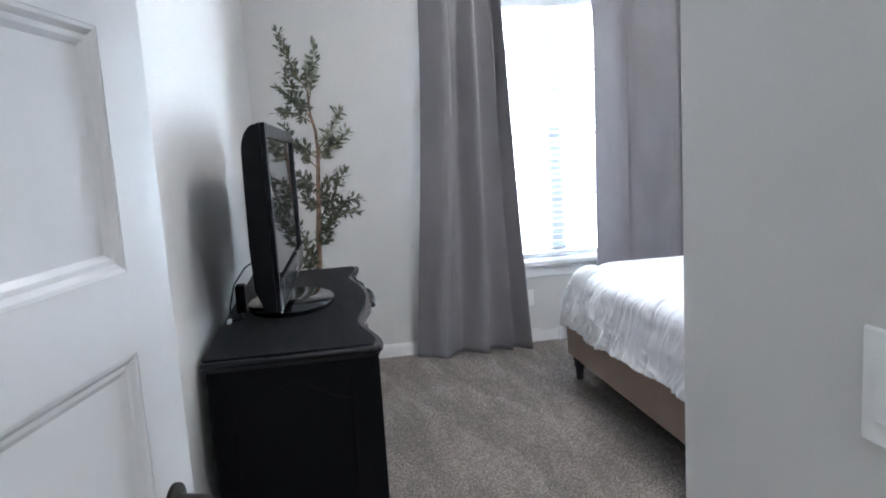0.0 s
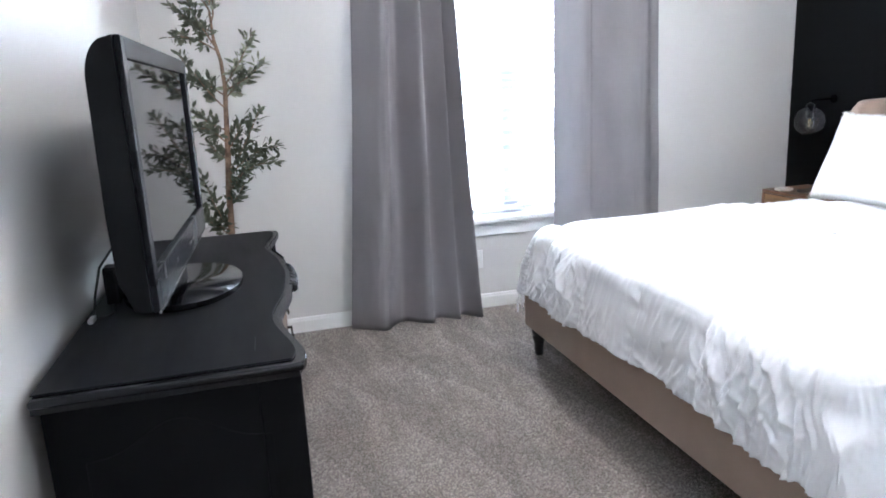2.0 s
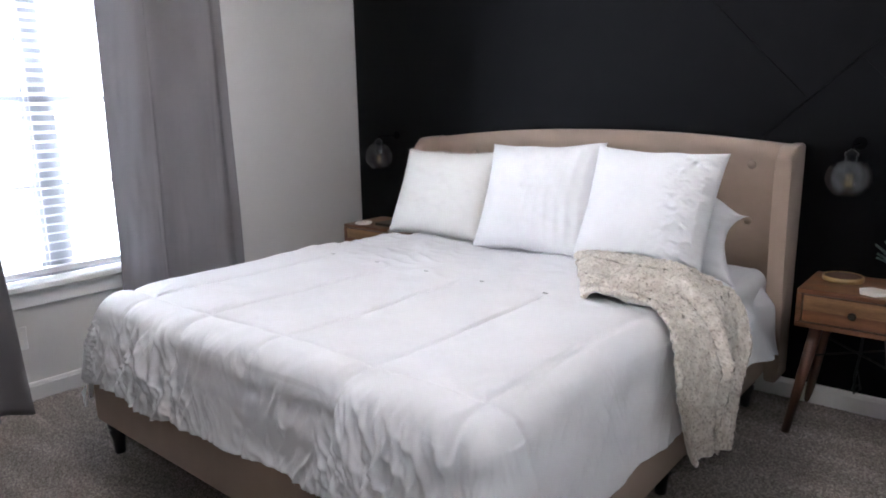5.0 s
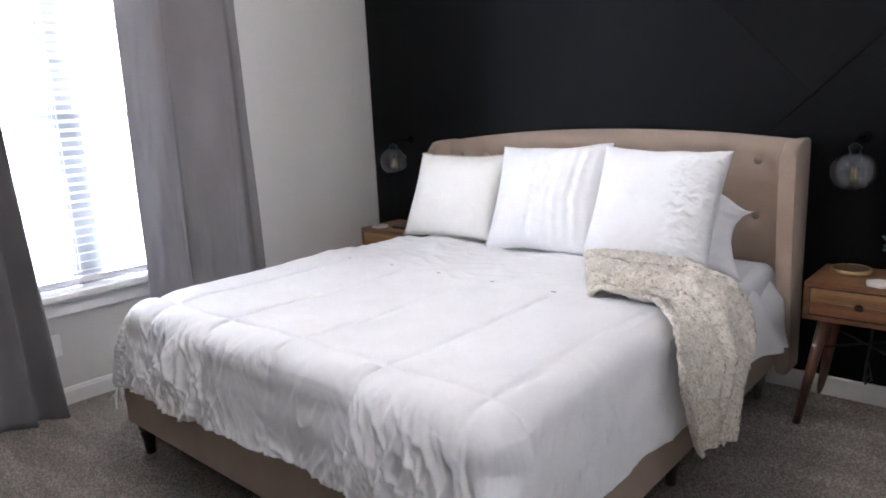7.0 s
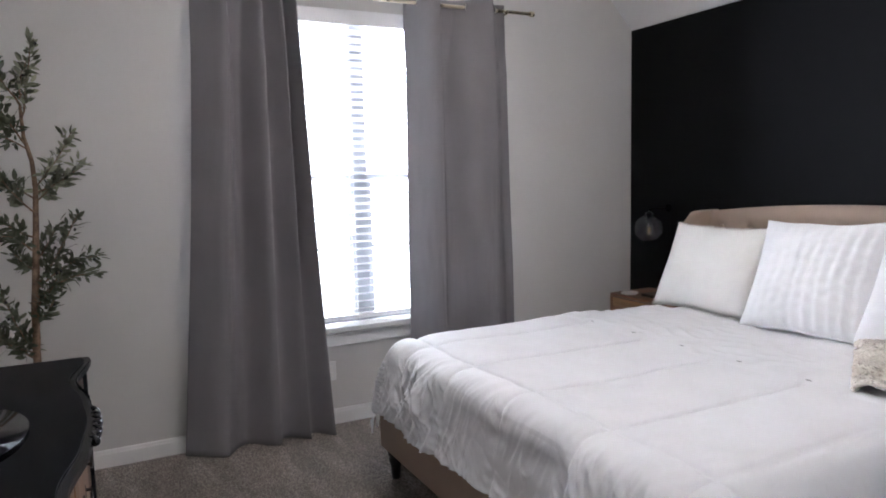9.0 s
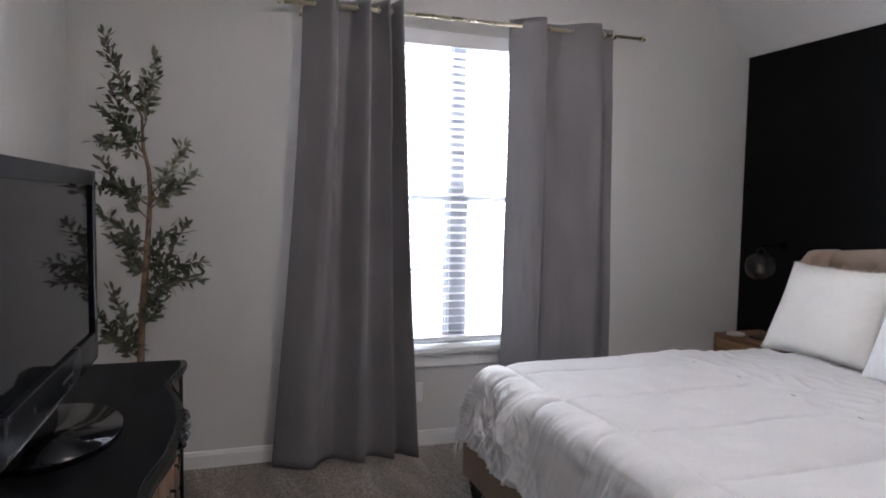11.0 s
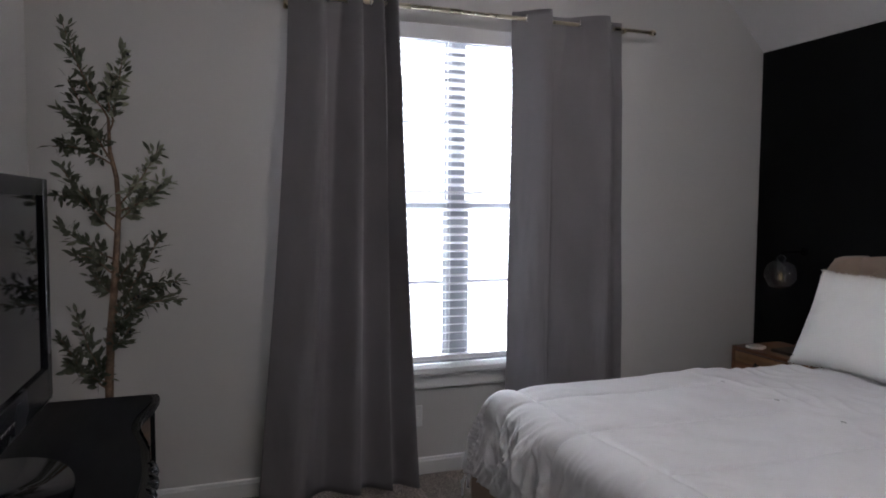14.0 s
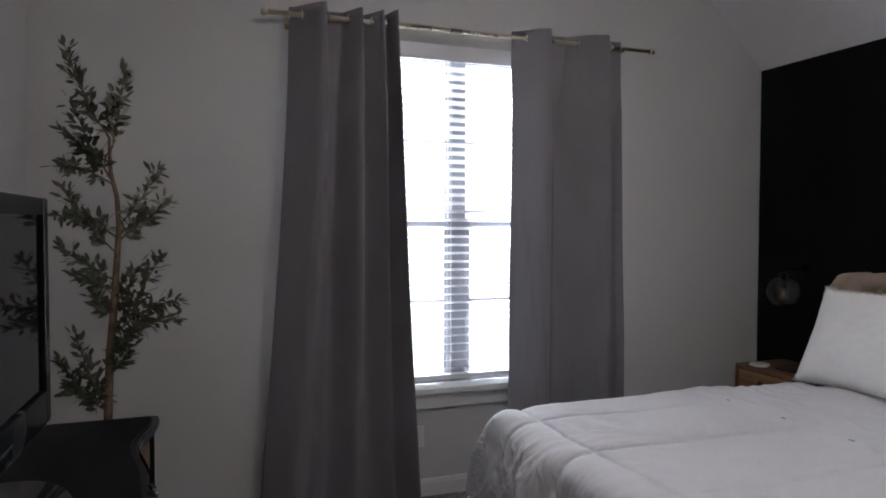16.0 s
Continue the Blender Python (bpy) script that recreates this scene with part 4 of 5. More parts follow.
def comforter_point(u, v):
    x = CX0 - 0.365 + (CX1 - CX0 + 0.365) * u
    lo = 0.42 - 0.05 * u + 0.02 * nz(u * 6, 1.7)
    y = CY0 - lo + (CY1 - CY0 + lo + 0.42) * v
    ox = max(0.0, CX0 - x)
    oy = max(0.0, CY0 - y) if y < CY0 else -max(0.0, y - CY1)
    ex, ey, down, dd = drape(ox, abs(oy), 0.4)
    sy = 1 if oy > 0 else -1
    px = max(x, CX0) - ex
    py = min(max(y, CY0), CY1) - sy * ey
    share = ox / (ox + abs(oy)) if dd > 0 else 0.5          # 1 on the foot, 0 on the sides
    corner = 4 * share * (1 - share) if dd > 0 else 0.0
    along = y * share + x * (1 - share)
    puff = 0.014 * seam_dip(x, y) + 0.01
    if dd > 0:
        hung = share * seam_dip(9, y) + (1 - share) * seam_dip(x, 9)
        puff += 0.014 * (hung - seam_dip(x, y)) * ease(dd / 0.1)
    z = CZ - down
    lift = 0.022 * nz(x * 2.2, y * 2.2, 5) + 0.006 * nz(x * 7, y * 7, 8) + 0.004 * (1 - 2 * abs(nz(x * 9 + y * 3, y * 14, 3))) * max(0, 1 - (x - CX0) / 0.7)
    if dd > 0.0:
        s = min(1.0, dd / 0.22)
        # creases in three slanting directions, each where its own patch lets it, and slow billows
        crease = 0.0
        wx, wy = along + 0.02 * nz(along * 9, dd * 9, 9), dd + 0.02 * nz(along * 9, dd * 9, 19)
        for turn_, sd in ((0.75, 4), (0.25, 7), (-0.3, 2)):
            c1, c2 = wx * math.cos(turn_) + wy * math.sin(turn_), wy * math.cos(turn_) - wx * math.sin(turn_)
            mask = max(0.0, min(1.0, 0.42 + 1.5 * nz(along * 3.3, dd * 2.5, sd + 20)))
            for fq, am in ((7, 0.8), (16, 1.0), (36, 0.4)):
                crease += mask * am * max(0.0, 1 - 3.0 * abs(nz(c1 * fq, c2 * fq * 0.17, sd))) ** 1.5
        # puckers across the stitching, fading out to both sides of it
        near = min((abs(y - q), q) for q in SEAM_Y) if share > 0.5 else (abs(x - SEAM_X[0]), 7.0)
        pucker = math.exp(-(near[0] / 0.055) ** 2) * nz(along * 9 + near[1], dd * 34 + 6 * (along - near[1]), 11)
        n = 0.017 * s * crease * (1 - 0.7 * corner) * (0.3 + 0.7 * share) + 0.008 * s * pucker + 0.018 * (nz(along * 4.2, dd * 1.2, 6) + 0.1) * s + 0.018 * corner * s
        nx, ny = (ox, abs(oy)) if dd else (0, 0)
        nn = (nx * nx + ny * ny) ** 0.5
        px -= nx / nn * n
        py -= sy * ny / nn * n
        z += 0.028 * nz(along * 4.5, 3.3) * max(0.0, (dd - 0.15) / 0.25)
        px -= nx / nn * puff
        py -= sy * ny / nn * puff
        z += puff * max(0, 1 - dd / 0.2)
    else:
        z += puff
    # folded back towards the pillows
    if x > FOLD_X:
        f = min(1, (x - FOLD_X) / 0.05)
        z += 0.016 * f - 0.02 * max(0, (x - FOLD_X - 0.1)) - 0.012 * seam_dip(x, y) * f + 0.010 * f * nz(x * 4 + y * 2, y * 9, 2) + 0.007 * f * max(0.0, 1 - 3 * abs(nz(x * 9 + y * 2, y * 5 - x * 4, 12)))
    # outside the bed frame further down, softly round the corners
    k = ease((0.56 - z) / 0.1)
    if dd > 0 and k > 0:
        px += (min(px, 1.489) - px) * k * ease(share / 0.5)
        side = min(py, 2.279) if sy > 0 else max(py, 4.281)
        py += (side - py) * k * ease((1 - share) / 0.5)
    floor_ = 0.05
    return px, py, max(z + lift * (1 if dd < 0.1 else 0.5), floor_)


comforter = thing("comforter", "rumpled white quilted comforter hanging over the foot of the bed", "comforter")
cloth = part("quilt", grid(bmesh.new(), 380, 520, comforter_point), COMFORTER, comforter, smooth=True)
thicken(cloth, 0.012)
bm = tube(bmesh.new(), [(1.452, 4.21, 0.33), (1.445, 4.225, 0.30), (1.45, 4.232, 0.265)], [0.004, 0.006, 0.003], 6)
tube(bm, [(1.452, 4.21, 0.33), (1.44, 4.205, 0.295), (1.437, 4.20, 0.25)], [0.004, 0.005, 0.003], 6)
part("tie", bm, COMFORTER, comforter)
for i in range(5):
    y = 2.78 + i * 0.29
    part("stitch", boxed(FOLD_X + 0.02, FOLD_X + 0.025, y, y + 0.02, 0.694, 0.6965), LINEN_GREY, comforter, "small stitched mark")

# flat sheet showing at the side by the headboard
def sheet_point(u, v):
    x = 2.86 + 0.68 * u
    s = v * 0.62
    hang = 0.44 + 0.05 * u
    s = min(s, hang)
    edge = 2.42
    q = 0.07 * math.pi / 2
    y = edge + 0.05 - s
    z = 0.652
    d = edge - y
    if d > 0:
        if d < q:
            y, z = edge - 0.07 * math.sin(d / 0.07), 0.652 - 0.07 * (1 - math.cos(d / 0.07))
        else:
            y, z = edge - 0.07 - 0.28 * (d - q) * (0.3 + 0.7 * u), 0.652 - 0.07 - (d - q) * 0.92
        k = min(1, d / 0.2)
        y -= 0.05 * k
        y += 0.016 * k * math.sin(x * 24 + 3 * nz(x * 4, d * 3)) + 0.012 * k * nz(x * 9, d * 7, 3)
        x += 0.03 * k * nz(d * 4, x * 3, 8)
        z += 0.10 * max(0, d - 0.2) * math.sin((x - 2.86) * 4.6)
    return x, y, z + 0.004 * nz(x * 8, y * 8)


sheet = thing("bed_sheet", "white flat sheet hanging out at the bedside", "sheet")
thicken(part("cloth", grid(bmesh.new(), 60, 60, sheet_point), LINEN, sheet, smooth=True), 0.003)


# ---- pillows ----
def pillow(label, y0, y1, zb, h, xb, lean, thick, material, seed, trim="", ripple=0.0, ribs=0.0, roll=0.0, category="pillow", group="pillows against the headboard", flare=0.0):
    w = y1 - y0
    th = new("pillow")
    th.matrix_world = Matrix.Translation((xb, (y0 + y1) / 2, zb)) @ pose(0, 0, 0, roll, lean, 0)
    tagged(th, label, category, group)

    def point(sgn):
        def f(u, v):
            a, b = 2 * u - 1, 2 * v - 1
            pin = 0.07
            y = a * w / 2 * (1 - pin * (1 - b * b))
            z = h / 2 + b * h / 2 * (1 - pin * (1 - a * a))
            t = (max(0, 1 - abs(a) ** 3.2) * max(0, 1 - abs(b) ** 3.2)) ** 0.55
            x = -sgn * thick / 2 * t + 0.006 * nz(a * 2 + seed, b * 2) * t
            x += 0.0025 * nz(a * 7 + seed, b * 7, 4) * t
            if ribs and sgn > 0:
                x -= ribs * math.sin(a * 34 + 1.5 * nz(a, b * 3)) * min(1, t * 2) * (0.4 + 0.6 * (a < 0.2))
            if ripple and a < -0.25 and sgn > 0:
                k = min(1, (-0.25 - a) / 0.25)
                q = max(0.0, 1 - 2.8 * abs(nz(a * 3.5 + seed, b * 6 + 0.8 * nz(a * 5, b * 2, 1), 3))) + 0.6 * max(0.0, 1 - 3 * abs(nz(a * 8, b * 13, 5)))
                x -= ripple * k * q * min(1, t * 3)
            if flare:
                k = ease((-0.45 - a) / 0.5)
                y += k * flare * (1 - 1.5 * abs(b - 0.1) ** 1.6)
                x += k * 0.02 * nz(b * 3, seed, 4)
                z -= 0.075 * k * max(0, b) ** 2
            z += 0.008 * nz(a * 2, seed)
            return x, y, z
        return f

    n = 100 if ripple or ribs else 50
    bm = grid(bmesh.new(), n, n, point(1))
    grid(bm, n, n, point(-1))
    bmesh.ops.remove_doubles(bm, verts=bm.verts[:], dist=2e-4)
    part("cushion", bm, material, th, smooth=True)
    if trim:
        loop = [(0.0, *point(1)(u, v)[1:]) for u, v in [(k, 0) for k in np.linspace(0, 1, 20)] + [(1, k) for k in np.linspace(0, 1, 20)][1:] + [(k, 1) for k in np.linspace(1, 0, 20)][1:] + [(0, k) for k in np.linspace(1, 0, 20)][1:]]
        if trim == "piping":
            part("piping", tube(bmesh.new(), loop, 0.005, 6), material, th, smooth=True)
        else:
            bm = bmesh.new()
            r = random.Random(seed)
            mid = Vector((0, 0, h / 2))
            for p, q in zip(loop, loop[1:]):
                for k in range(6):
                    c = Vector(p).lerp(Vector(q), k / 6)
                    o = (c - mid).normalized()
                    tube(bm, [c, c + o * r.uniform(0.007, 0.014) + Vector((r.uniform(-0.006, 0.006), r.uniform(-0.004, 0.004), r.uniform(-0.004, 0.004)))], [0.0022, 0.0012], 4)
            part("fringe", bm, material, th, "short frayed fringe")
    return th


pillow("square cream cotton pillow with frayed fringe edges", 3.575, 4.23, 0.675, 0.49, 3.19, 24, 0.19, CREAM, 3, trim="fringe")
pillow("square white ribbed pillow with piped edges", 2.955, 3.575, 0.68, 0.545, 3.12, 24, 0.17, LINEN, 5, trim="piping", ribs=0.003, roll=-2)
pillow("square white pillow with ruffled texture on one side", 2.425, 3.01, 0.685, 0.53, 3.10, 23, 0.2, LINEN, 8, ripple=0.009, roll=2)
pillow("plain white sleeping pillow leaning behind the square pillows", 2.36, 3.0, 0.655, 0.375, 3.24, 24, 0.13, LINEN, 11, roll=4, group="sleeping pillows", flare=0.038)
pillow("plain white sleeping pillow leaning behind the square pillows", 3.45, 4.15, 0.665, 0.40, 3.43, 22, 0.17, LINEN, 14, group="sleeping pillows")


# ---- throw blanket ----
def throw_point(u, v):
    edge, start = 2.37, 2.66 + 0.33 * u
    flat = start - edge
    whole = flat + 0.53 - 0.06 * math.sin(u * 3.1)
    s = v * whole                                        # along the throw, from the pillows down the side
    k = max(0.0, s - flat) / 0.5                         # 0 at the bed's edge, 1 at the lower end
    left = 2.53 - 0.07 * min(1, s / flat) - 0.18 * math.sin(min(1, k * 1.6) * math.pi / 2) + 0.16 * max(0, k - 0.5) / 0.5
    right = 3.07 - 0.09 * min(1, s / flat) - 0.25 * min(1, k * 1.5) - 0.14 * max(0, k - 0.5) / 0.5
    x = left + (right - left) * u + 0.028 + 0.014 * nz(s * 6, u * 3)
    y = start - s
    z = 0.697 + 0.012 * nz(x * 7, y * 7, 6)
    d = edge - y
    q = 0.09 * math.pi / 2
    wave = math.sin(u * 13 + 3 * nz(s * 2, 1) + 1.5 * k) + 0.5 * nz(u * 9, s * 5, 4)
    if d > 0:
        if d < q:
            y, z = edge - 0.09 * math.sin(d / 0.09), z - 0.09 * (1 - math.cos(d / 0.09))
        else:
            y, z = edge - 0.09 - 0.05 * (d - q), z - 0.09 - (d - q)
        w = min(1, d / 0.2)
        y -= 0.08 * w - 0.024 * w * wave
    z += max(0, 1 - max(0, d) / 0.1) * (0.018 * wave + 0.028 * math.sin(min(1, s / 0.06) * math.pi / 2) - 0.012)
    line = 0.14 + 0.30 * min(1, s / 0.45) + 0.03 * nz(s * 5, 2.2)
    pleat = 0.042 * ease((u - line) / 0.05) * (1 - 0.6 * ease((u - line - 0.1) / 0.5)) - 0.016 * math.exp(-((u - line) / 0.025) ** 2)
    if d > 0.05:
        y -= pleat
    z += pleat * max(0, 1 - max(0, d) / 0.12)
    f = 0.009 * abs(nz(x * 42, s * 42, 1)) + 0.006 * nz(x * 85, s * 85, 2)
    return x, y - (f if d > 0 else 0), z + (f if d <= 0.1 else 0.3 * f)


throw = thing("throw_blanket", "oatmeal and cream faux-fur throw draped over the bed's side", "blanket")
thicken(part("cloth", grid(bmesh.new(), 110, 200, throw_point), FUR, throw, smooth=True), 0.014, 0)
lock_rng = random.Random(9)
verts, faces = [], []
for i in range(24000):
    u, v = lock_rng.random(), lock_rng.random() * 0.97
    p, q, side = Vector(throw_point(u, v)), Vector(throw_point(u, v + 0.02)), Vector(throw_point(min(1, u + 0.02), v))
    down, across = (q - p).normalized(), (side - p).normalized()
    out = across.cross(down).normalized()
    if out.y > 0.3 or (abs(out.y) < 0.5 and out.z < 0):
        out = -out
    down = (down + across * lock_rng.uniform(-0.9, 0.9)).normalized()
    across = out.cross(down)
    size, lift = lock_rng.uniform(0.008, 0.018), lock_rng.uniform(0.12, 0.45)
    p = p + out * 0.006
    k = len(verts)
    w = size * 0.22
    verts += [p - across * w, p + across * w, p + down * size * 0.6 + out * size * lift * 0.6 + across * w * 0.8, p + down * size * 0.6 + out * size * lift * 0.6 - across * w * 0.8,
              p + down * size + out * size * lift * 0.5]
    faces += [(k, k + 1, k + 2, k + 3), (k + 3, k + 2, k + 4)]
fur_me = bpy.data.meshes.new("fur")
fur_me.from_pydata([tuple(v) for v in verts], [], faces)
fur_me.materials.append(FUR)
fur = tagged(new("fur", fur_me), kind="stuff")
fur.parent = throw


# ---- nightstands, lamps and what stands on them ----
def nightstand(at, label):
    ns = thing("nightstand", label, "nightstand", at, group="nightstands beside the bed")
    W, DP, B0, B1 = 0.205, 0.18, 0.465, 0.625
    bm = bmesh.new()
    box(bm, -DP, DP, -W, W, B1 - 0.02, B1, 0.004)
    part("top", bm, ACACIA, ns, "honey-coloured wood top")
    bm = bmesh.new()
    box(bm, -DP, DP, -W, W, B0, B0 + 0.02, 0.003)
    box(bm, -DP, DP, -W, -W + 0.02, B0 + 0.021, B1 - 0.021, 0.002)
    box(bm, -DP, DP, W - 0.02, W, B0 + 0.021, B1 - 0.021, 0.002)
    box(bm, DP - 0.02, DP, -W + 0.021, W - 0.021, B0 + 0.021, B1 - 0.021)
    part("carcass", bm, ACACIA, ns)
    dr = part("drawer", boxed(-DP + 0.004, DP - 0.03, -W + 0.024, W - 0.024, B0 + 0.024, B1 - 0.024, 0.003), ACACIA, ns, "two-tone wooden drawer front")
    knob = lathe(bmesh.new(), [(0.006, 0.0), (0.006, 0.012), (0.015, 0.016), (0.016, 0.022), (0.010, 0.027), (0.0, 0.028)], seg=8, m=Matrix.Translation((-DP + 0.0005, 0, (B0 + B1) / 2)) @ pose(0, 0, 0, 0, -90))
    part("knob", knob, DARK_METAL, dr, "small faceted dark bronze knob")
    for z0, z1, wood in ((B0 + 0.027, B0 + 0.074, ACACIA), (B0 + 0.0745, B1 - 0.027, PALE_ACACIA)):
        part("plank", boxed(-DP + 0.0005, -DP + 0.0038, -W + 0.027, W - 0.027, z0, z1, 0.001), wood, dr)
    for sx in (-1, 1):
        for sy in (-1, 1):
            leg = tube(bmesh.new(), [(sx * (DP + 0.015), sy * (W - 0.005), 0.0), (sx * (DP - 0.06), sy * (W - 0.075), B0)], [0.016, 0.025], 14)
            part("leg", leg, WALNUT, ns, "splayed dark wooden leg", smooth=True)
    for sy in (-1, 1):
        part("brace", tube(bmesh.new(), [(-DP + 0.03, sy * (W - 0.06), 0.34), (DP - 0.03, -sy * (W - 0.06), 0.34)], 0.004, 6), DARK_METAL, ns, "thin dark metal brace")
    return ns


def wall_lamp(at, label):
    p = thing("wall_lamp", label, "wall lamp", at, group="glass wall lamps over the nightstands")
    R = 0.088
    prof = [(R * math.sin(a), -R * math.cos(a)) for a in np.linspace(0.42, math.pi - 0.22, 22)]
    part("globe", lathe(bmesh.new(), [(max(0.0, r), z_) for r, z_ in prof], seg=32), GLOBE, p, "clear smoked glass globe", smooth=True)
    part("socket", lathe(bmesh.new(), [(0.0, 0.02), (0.018, 0.02), (0.02, 0.05), (0.02, 0.085), (0.026, 0.09), (0.024, 0.10), (0.004, 0.115), (0.0, 0.115)], seg=18), SATIN_BLACK, p, smooth=True)
    b = part("bulb", lathe(bmesh.new(), [(0.0, -0.055), (0.012, -0.052), (0.02, -0.04), (0.021, -0.02), (0.016, 0.005), (0.012, 0.022)], seg=16), BULB, p, "unlit filament bulb", smooth=True)
    part("filament", tube(bmesh.new(), [(0.0, -0.006, 0.01), (-0.003, -0.008, -0.035), (0.003, 0.0, -0.02), (-0.003, 0.008, -0.035), (0.0, 0.006, 0.01)], 0.0012, 5), BRASS, b)
    reach = XE - 0.0045 - at[0]
    part("arm", tube(bmesh.new(), [(0, 0, 0.108), (0.01, 0, 0.125), (0.03, 0, 0.128), (reach - 0.008, 0, 0.128)], 0.004, 10), MATT_BLACK, p, smooth=True)
    part("wall_plate", lathe(bmesh.new(), [(0.026, 0.0), (0.026, 0.006), (0.02, 0.009), (0.0, 0.01)], seg=24, m=Matrix.Translation((reach, 0, 0.128)) @ pose(0, 0, 0, 0, -90)), MATT_BLACK, p)
    return p


NS_TOP = 0.625
nightstand((3.582, 1.936, 0), "acacia nightstand with one drawer and splayed dark legs")
nightstand((3.582, 4.645, 0), "acacia nightstand half hidden between the bed and the window wall")
wall_lamp((3.60, 2.03, 1.06), "clear glass globe lamp fixed to the black wall")
wall_lamp((3.60, 4.70, 1.052), "clear glass globe lamp fixed near the wall corner")

tray = thing("round_tray", "low round brass tray with dark inside", "tray", (3.64, 2.02, NS_TOP))
part("rim", lathe(bmesh.new(), [(0.0, 0.0), (0.074, 0.0), (0.078, 0.004), (0.078, 0.02), (0.074, 0.022), (0.071, 0.018), (0.07, 0.006), (0.0, 0.006)], seg=36), BRASS, tray, smooth=True)
part("lining", lathe(bmesh.new(), [(0.0, 0.0065), (0.069, 0.0065), (0.069, 0.019), (0.0, 0.0205)], seg=30), WALNUT, tray)


def coaster(at, rz):
    c = thing("coaster", "white hexagonal marble coaster on the nightstand", "coaster", at, rz, "hexagonal coasters")
    bm = prism(bmesh.new(), [(0.055 * math.cos(a), 0.055 * math.sin(a)) for a in np.linspace(0, math.tau, 6, endpoint=False)], 0.014)
    bmesh.ops.bevel(bm, geom=bm.edges[:], offset=0.002, segments=2, affect="EDGES", profile=0.5)
    part("slab", bm, CERAMIC, c)


coaster((3.475, 1.885, NS_TOP), 12)
coaster((3.47, 4.735, NS_TOP), 25)
book = thing("dark_tray", "small dark wooden tray on the nightstand", "tray", (3.56, 4.56, NS_TOP))
part("base", boxed(-0.09, 0.09, -0.07, 0.07, 0.0, 0.018, 0.005), BLACK_WOOD, book)

pot = thing("potted_succulent", "green leafy succulent in a white pot on the nightstand", "potted plant", (3.655, 1.825, NS_TOP))
part("pot", lathe(bmesh.new(), [(0.0, 0.0), (0.036, 0.0), (0.040, 0.004), (0.042, 0.075), (0.039, 0.077), (0.037, 0.065), (0.0, 0.065)], seg=28), CERAMIC, pot, "white ceramic pot", smooth=True)
part("soil", lathe(bmesh.new(), [(0.0, 0.0655), (0.0365, 0.0655), (0.0365, 0.069), (0.0, 0.07)], seg=20), SOIL, pot)
for i in range(13):
    a, tilt, size = i * 2.4, 18 + 30 * ((i * 7) % 5) / 4, 0.10 + 0.035 * ((i * 3) % 4) / 3
    bm = bmesh.new()
    ring_ = []
    for t in np.linspace(0, 1, 7):
        w = 0.017 * math.sin(min(1, t * 1.15 + 0.12) * math.pi * 0.93) + 0.001
        ring_.append([bm.verts.new((-w, 0.004 - 0.02 * t * t, t * size)), bm.verts.new((0, -0.004 - 0.02 * t * t, t * size)), bm.verts.new((w, 0.004 - 0.02 * t * t, t * size)), bm.verts.new((0, 0.003 - 0.02 * t * t, t * size))])
    for p, q in zip(ring_, ring_[1:]):
        for k in range(4):
            bm.faces.new((p[k], p[(k + 1) % 4], q[(k + 1) % 4], q[k]))
    bm.transform(Matrix.Translation((0, 0, 0.066)) @ pose(0, 0, 0, 0, 0, math.degrees(a)) @ pose(0, -0.006, 0, tilt))
    part("leaf", bm, PLANT_GREEN, pot, smooth=True)
cord2 = thing("lamp_cable", "dark coiled cable hanging under the nightstand", "cable")
part("cord", tube(bmesh.new(), [(3.70, 1.93, 0.45), (3.70, 1.935, 0.30), (3.69, 1.945, 0.20), (3.685, 1.94, 0.12), (3.70, 1.92, 0.14), (3.70, 1.935, 0.22), (3.69, 1.95, 0.13), (3.70, 1.93, 0.16)], 0.005, 6), CABLE, cord2, smooth=True)

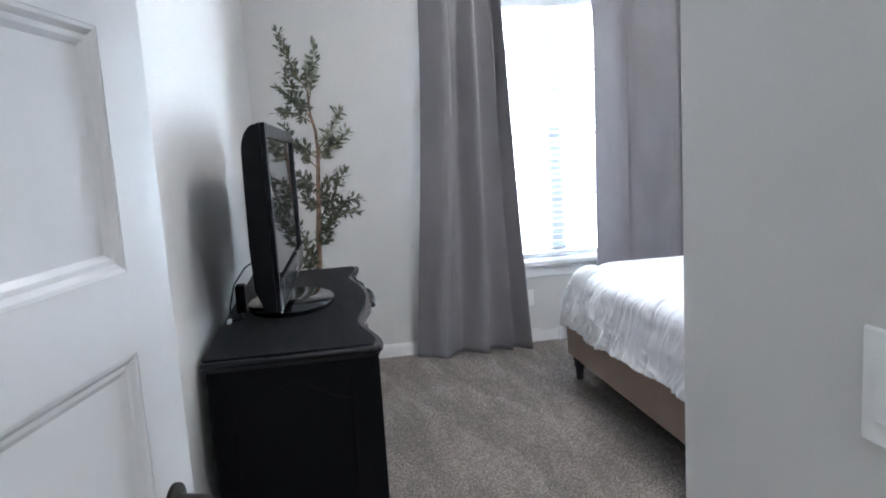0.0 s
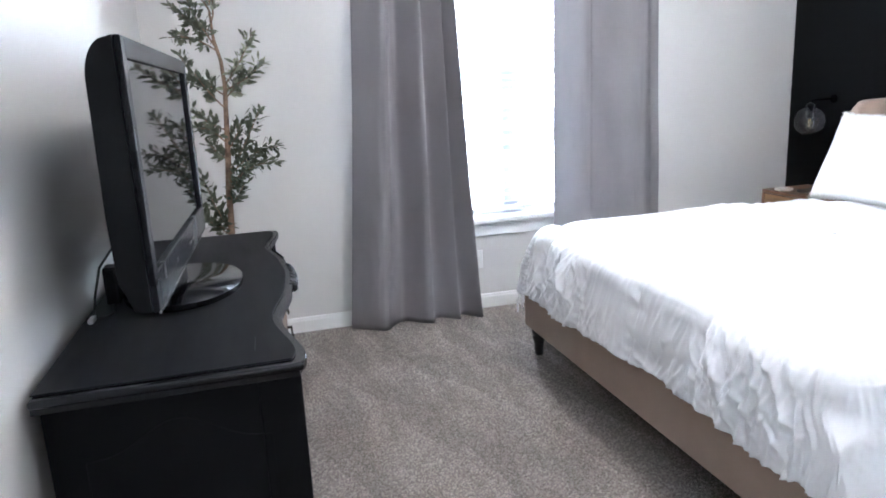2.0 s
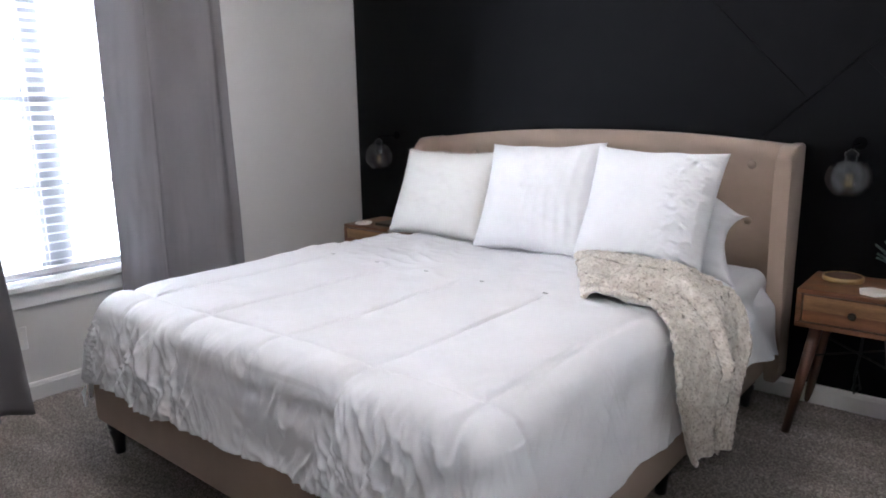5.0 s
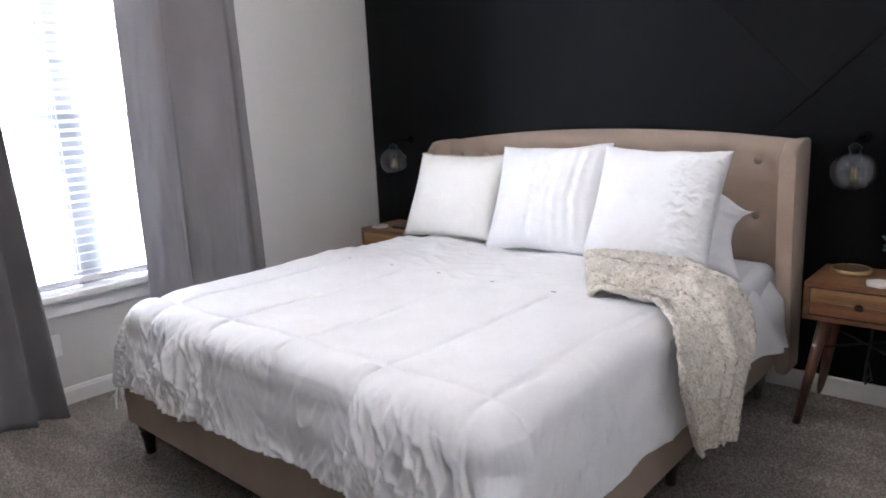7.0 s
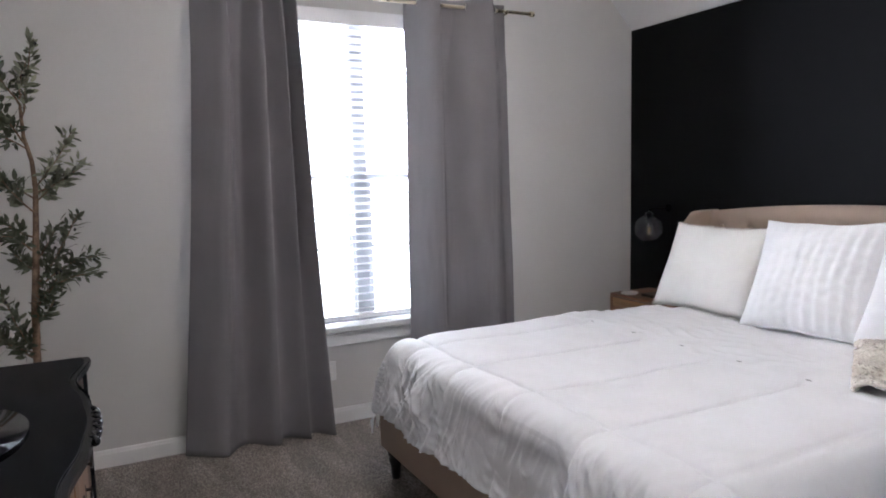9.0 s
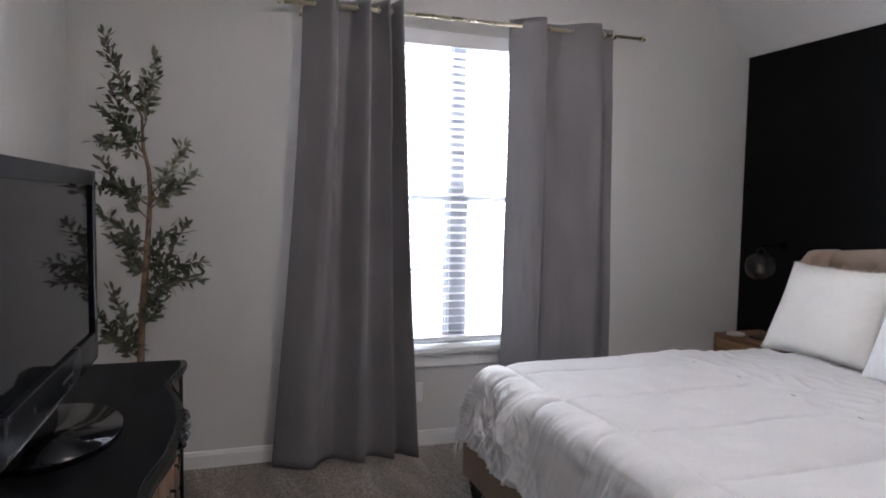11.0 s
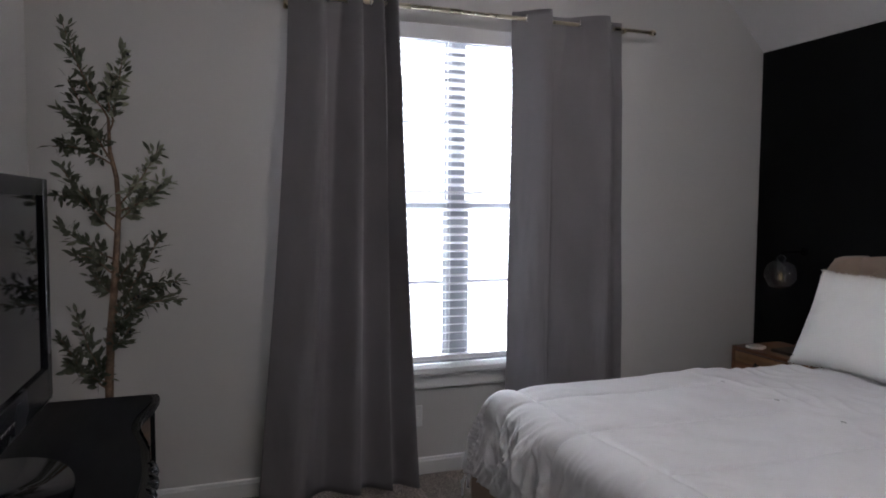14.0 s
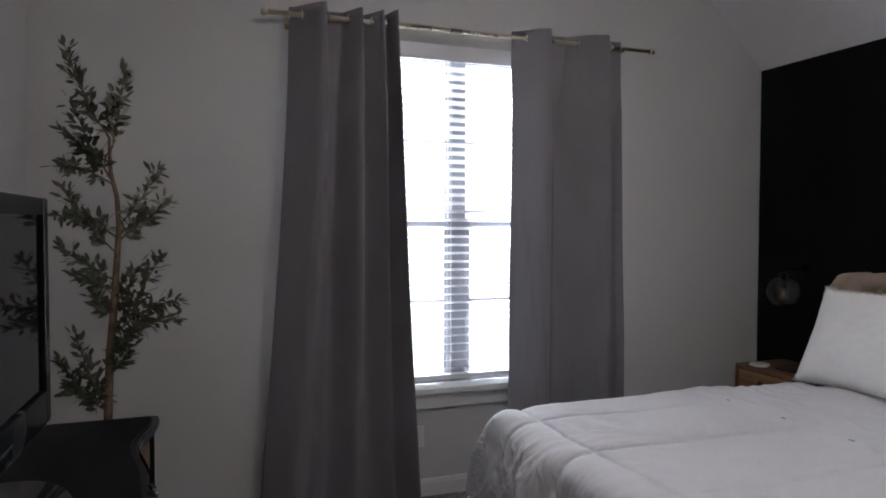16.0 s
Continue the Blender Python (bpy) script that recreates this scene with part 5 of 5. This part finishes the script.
# ---- carpet pile where the floor shows ----
def pile_material():
    m = bpy.data.materials.new("carpet_pile")
    m.use_nodes = True
    nt = m.node_tree
    p = nt.nodes["Principled BSDF"]
    p.inputs["Roughness"].default_value, p.inputs["Specular IOR Level"].default_value, p.inputs["Sheen Weight"].default_value = 0.95, 0.1, 0.1
    geo, ramp = nt.nodes.new("ShaderNodeNewGeometry"), nt.nodes.new("ShaderNodeValToRGB")
    ramp.color_ramp.elements[0].color, ramp.color_ramp.elements[1].color = (0.13, 0.113, 0.1, 1), (0.335, 0.296, 0.264, 1)
    mid = ramp.color_ramp.elements.new(0.55)
    mid.color = (0.21, 0.184, 0.163, 1)
    nt.links.new(geo.outputs["Random Per Island"], ramp.inputs["Fac"])
    tc, mp, lanes, rg, mul = (nt.nodes.new(k) for k in ("ShaderNodeTexCoord", "ShaderNodeMapping", "ShaderNodeTexNoise", "ShaderNodeMapRange", "ShaderNodeMixRGB"))
    mp.inputs["Scale"].default_value, mp.inputs["Rotation"].default_value = (2.6, 0.6, 1), (0, 0, 0.35)
    lanes.inputs["Scale"].default_value, lanes.inputs["Detail"].default_value = 3.0, 3
    rg.inputs["From Min"].default_value, rg.inputs["From Max"].default_value = 0.5, 0.84
    rg.inputs["To Min"].default_value, rg.inputs["To Max"].default_value = 0.93, 1.52
    mul.blend_type, mul.inputs["Fac"].default_value = "MULTIPLY", 1.0
    nt.links.new(tc.outputs["Object"], mp.inputs["Vector"])
    nt.links.new(mp.outputs["Vector"], lanes.inputs["Vector"])
    # vacuum strokes running away from the window, broken up by foot marks
    stroke, bend, sum_ = nt.nodes.new("ShaderNodeTexWave"), nt.nodes.new("ShaderNodeMapping"), nt.nodes.new("ShaderNodeMath")
    stroke.wave_type, stroke.bands_direction, stroke.wave_profile = "BANDS", "X", "SAW"
    stroke.inputs["Scale"].default_value, stroke.inputs["Distortion"].default_value = 0.9, 4.5
    stroke.inputs["Detail"].default_value, stroke.inputs["Detail Scale"].default_value = 2.0, 1.3
    bend.inputs["Rotation"].default_value = (0, 0, -0.28)
    sum_.operation, sum_.inputs[2].default_value = "MULTIPLY_ADD", 0.0
    sum_.inputs[1].default_value = 0.18
    nt.links.new(tc.outputs["Object"], bend.inputs["Vector"])
    nt.links.new(bend.outputs["Vector"], stroke.inputs["Vector"])
    nt.links.new(stroke.outputs["Fac"], sum_.inputs[0])
    nt.links.new(lanes.outputs["Fac"], sum_.inputs[2])
    nt.links.new(sum_.outputs[0], rg.inputs["Value"])
    nt.links.new(ramp.outputs["Color"], mul.inputs["Color1"])
    nt.links.new(rg.outputs["Result"], mul.inputs["Color2"])
    nt.links.new(mul.outputs["Color"], p.inputs["Base Color"])
    return m


def pile(x0, x1, y0, y1, step, seed):
    """Small leaning tufts set close together, as plain arrays."""
    r = np.random.RandomState(seed)
    gx, gy = np.meshgrid(np.arange(x0, x1, step), np.arange(y0, y1, step))
    x = (gx + r.uniform(-0.5, 0.5, gx.shape) * step).ravel()
    y = (gy + r.uniform(-0.5, 0.5, gy.shape) * step).ravel()
    keep = ~((x < 0.2) & (y > 2.56) & (y < 4.0))
    x, y = x[keep], y[keep]
    n = len(x)
    turn, h, w = r.uniform(0, math.tau, n), r.uniform(0.003, 0.0062, n), r.uniform(0.55, 0.95, n) * step * 0.85
    lean = r.uniform(-0.5, 0.5, (n, 2)) * step
    pts = np.zeros((n, 4, 3))
    for k in range(3):
        a = turn + k * math.tau / 3
        pts[:, k, 0], pts[:, k, 1], pts[:, k, 2] = x + w * np.cos(a), y + w * np.sin(a), 0.0002
    pts[:, 3, 0], pts[:, 3, 1], pts[:, 3, 2] = x + lean[:, 0], y + lean[:, 1], h
    base = np.arange(n)[:, None] * 4
    return pts.reshape(-1, 3), np.concatenate([base + np.array(f) for f in ((0, 1, 3), (1, 2, 3), (2, 0, 3))], axis=1).reshape(-1, 3)


floor_ob = bpy.data.objects["floor"]
PILE = pile_material()
for seed, area in enumerate(((-0.2, 1.75, 1.45, 5.055, 0.0068), (1.75, 3.76, 1.45, 2.45, 0.0085), (1.75, 3.3, 4.2, 5.055, 0.011))):
    co, tri = pile(*area, seed)
    me = bpy.data.meshes.new("pile")
    me.vertices.add(len(co))
    me.vertices.foreach_set("co", co.ravel())
    me.loops.add(tri.size)
    me.loops.foreach_set("vertex_index", tri.ravel().astype(np.int32))
    me.polygons.add(len(tri))
    me.polygons.foreach_set("loop_start", np.arange(0, tri.size, 3, dtype=np.int32))
    me.update(calc_edges=True)
    me.materials.append(PILE)
    ob = tagged(new("pile", me), kind="stuff")
    ob.parent = floor_ob
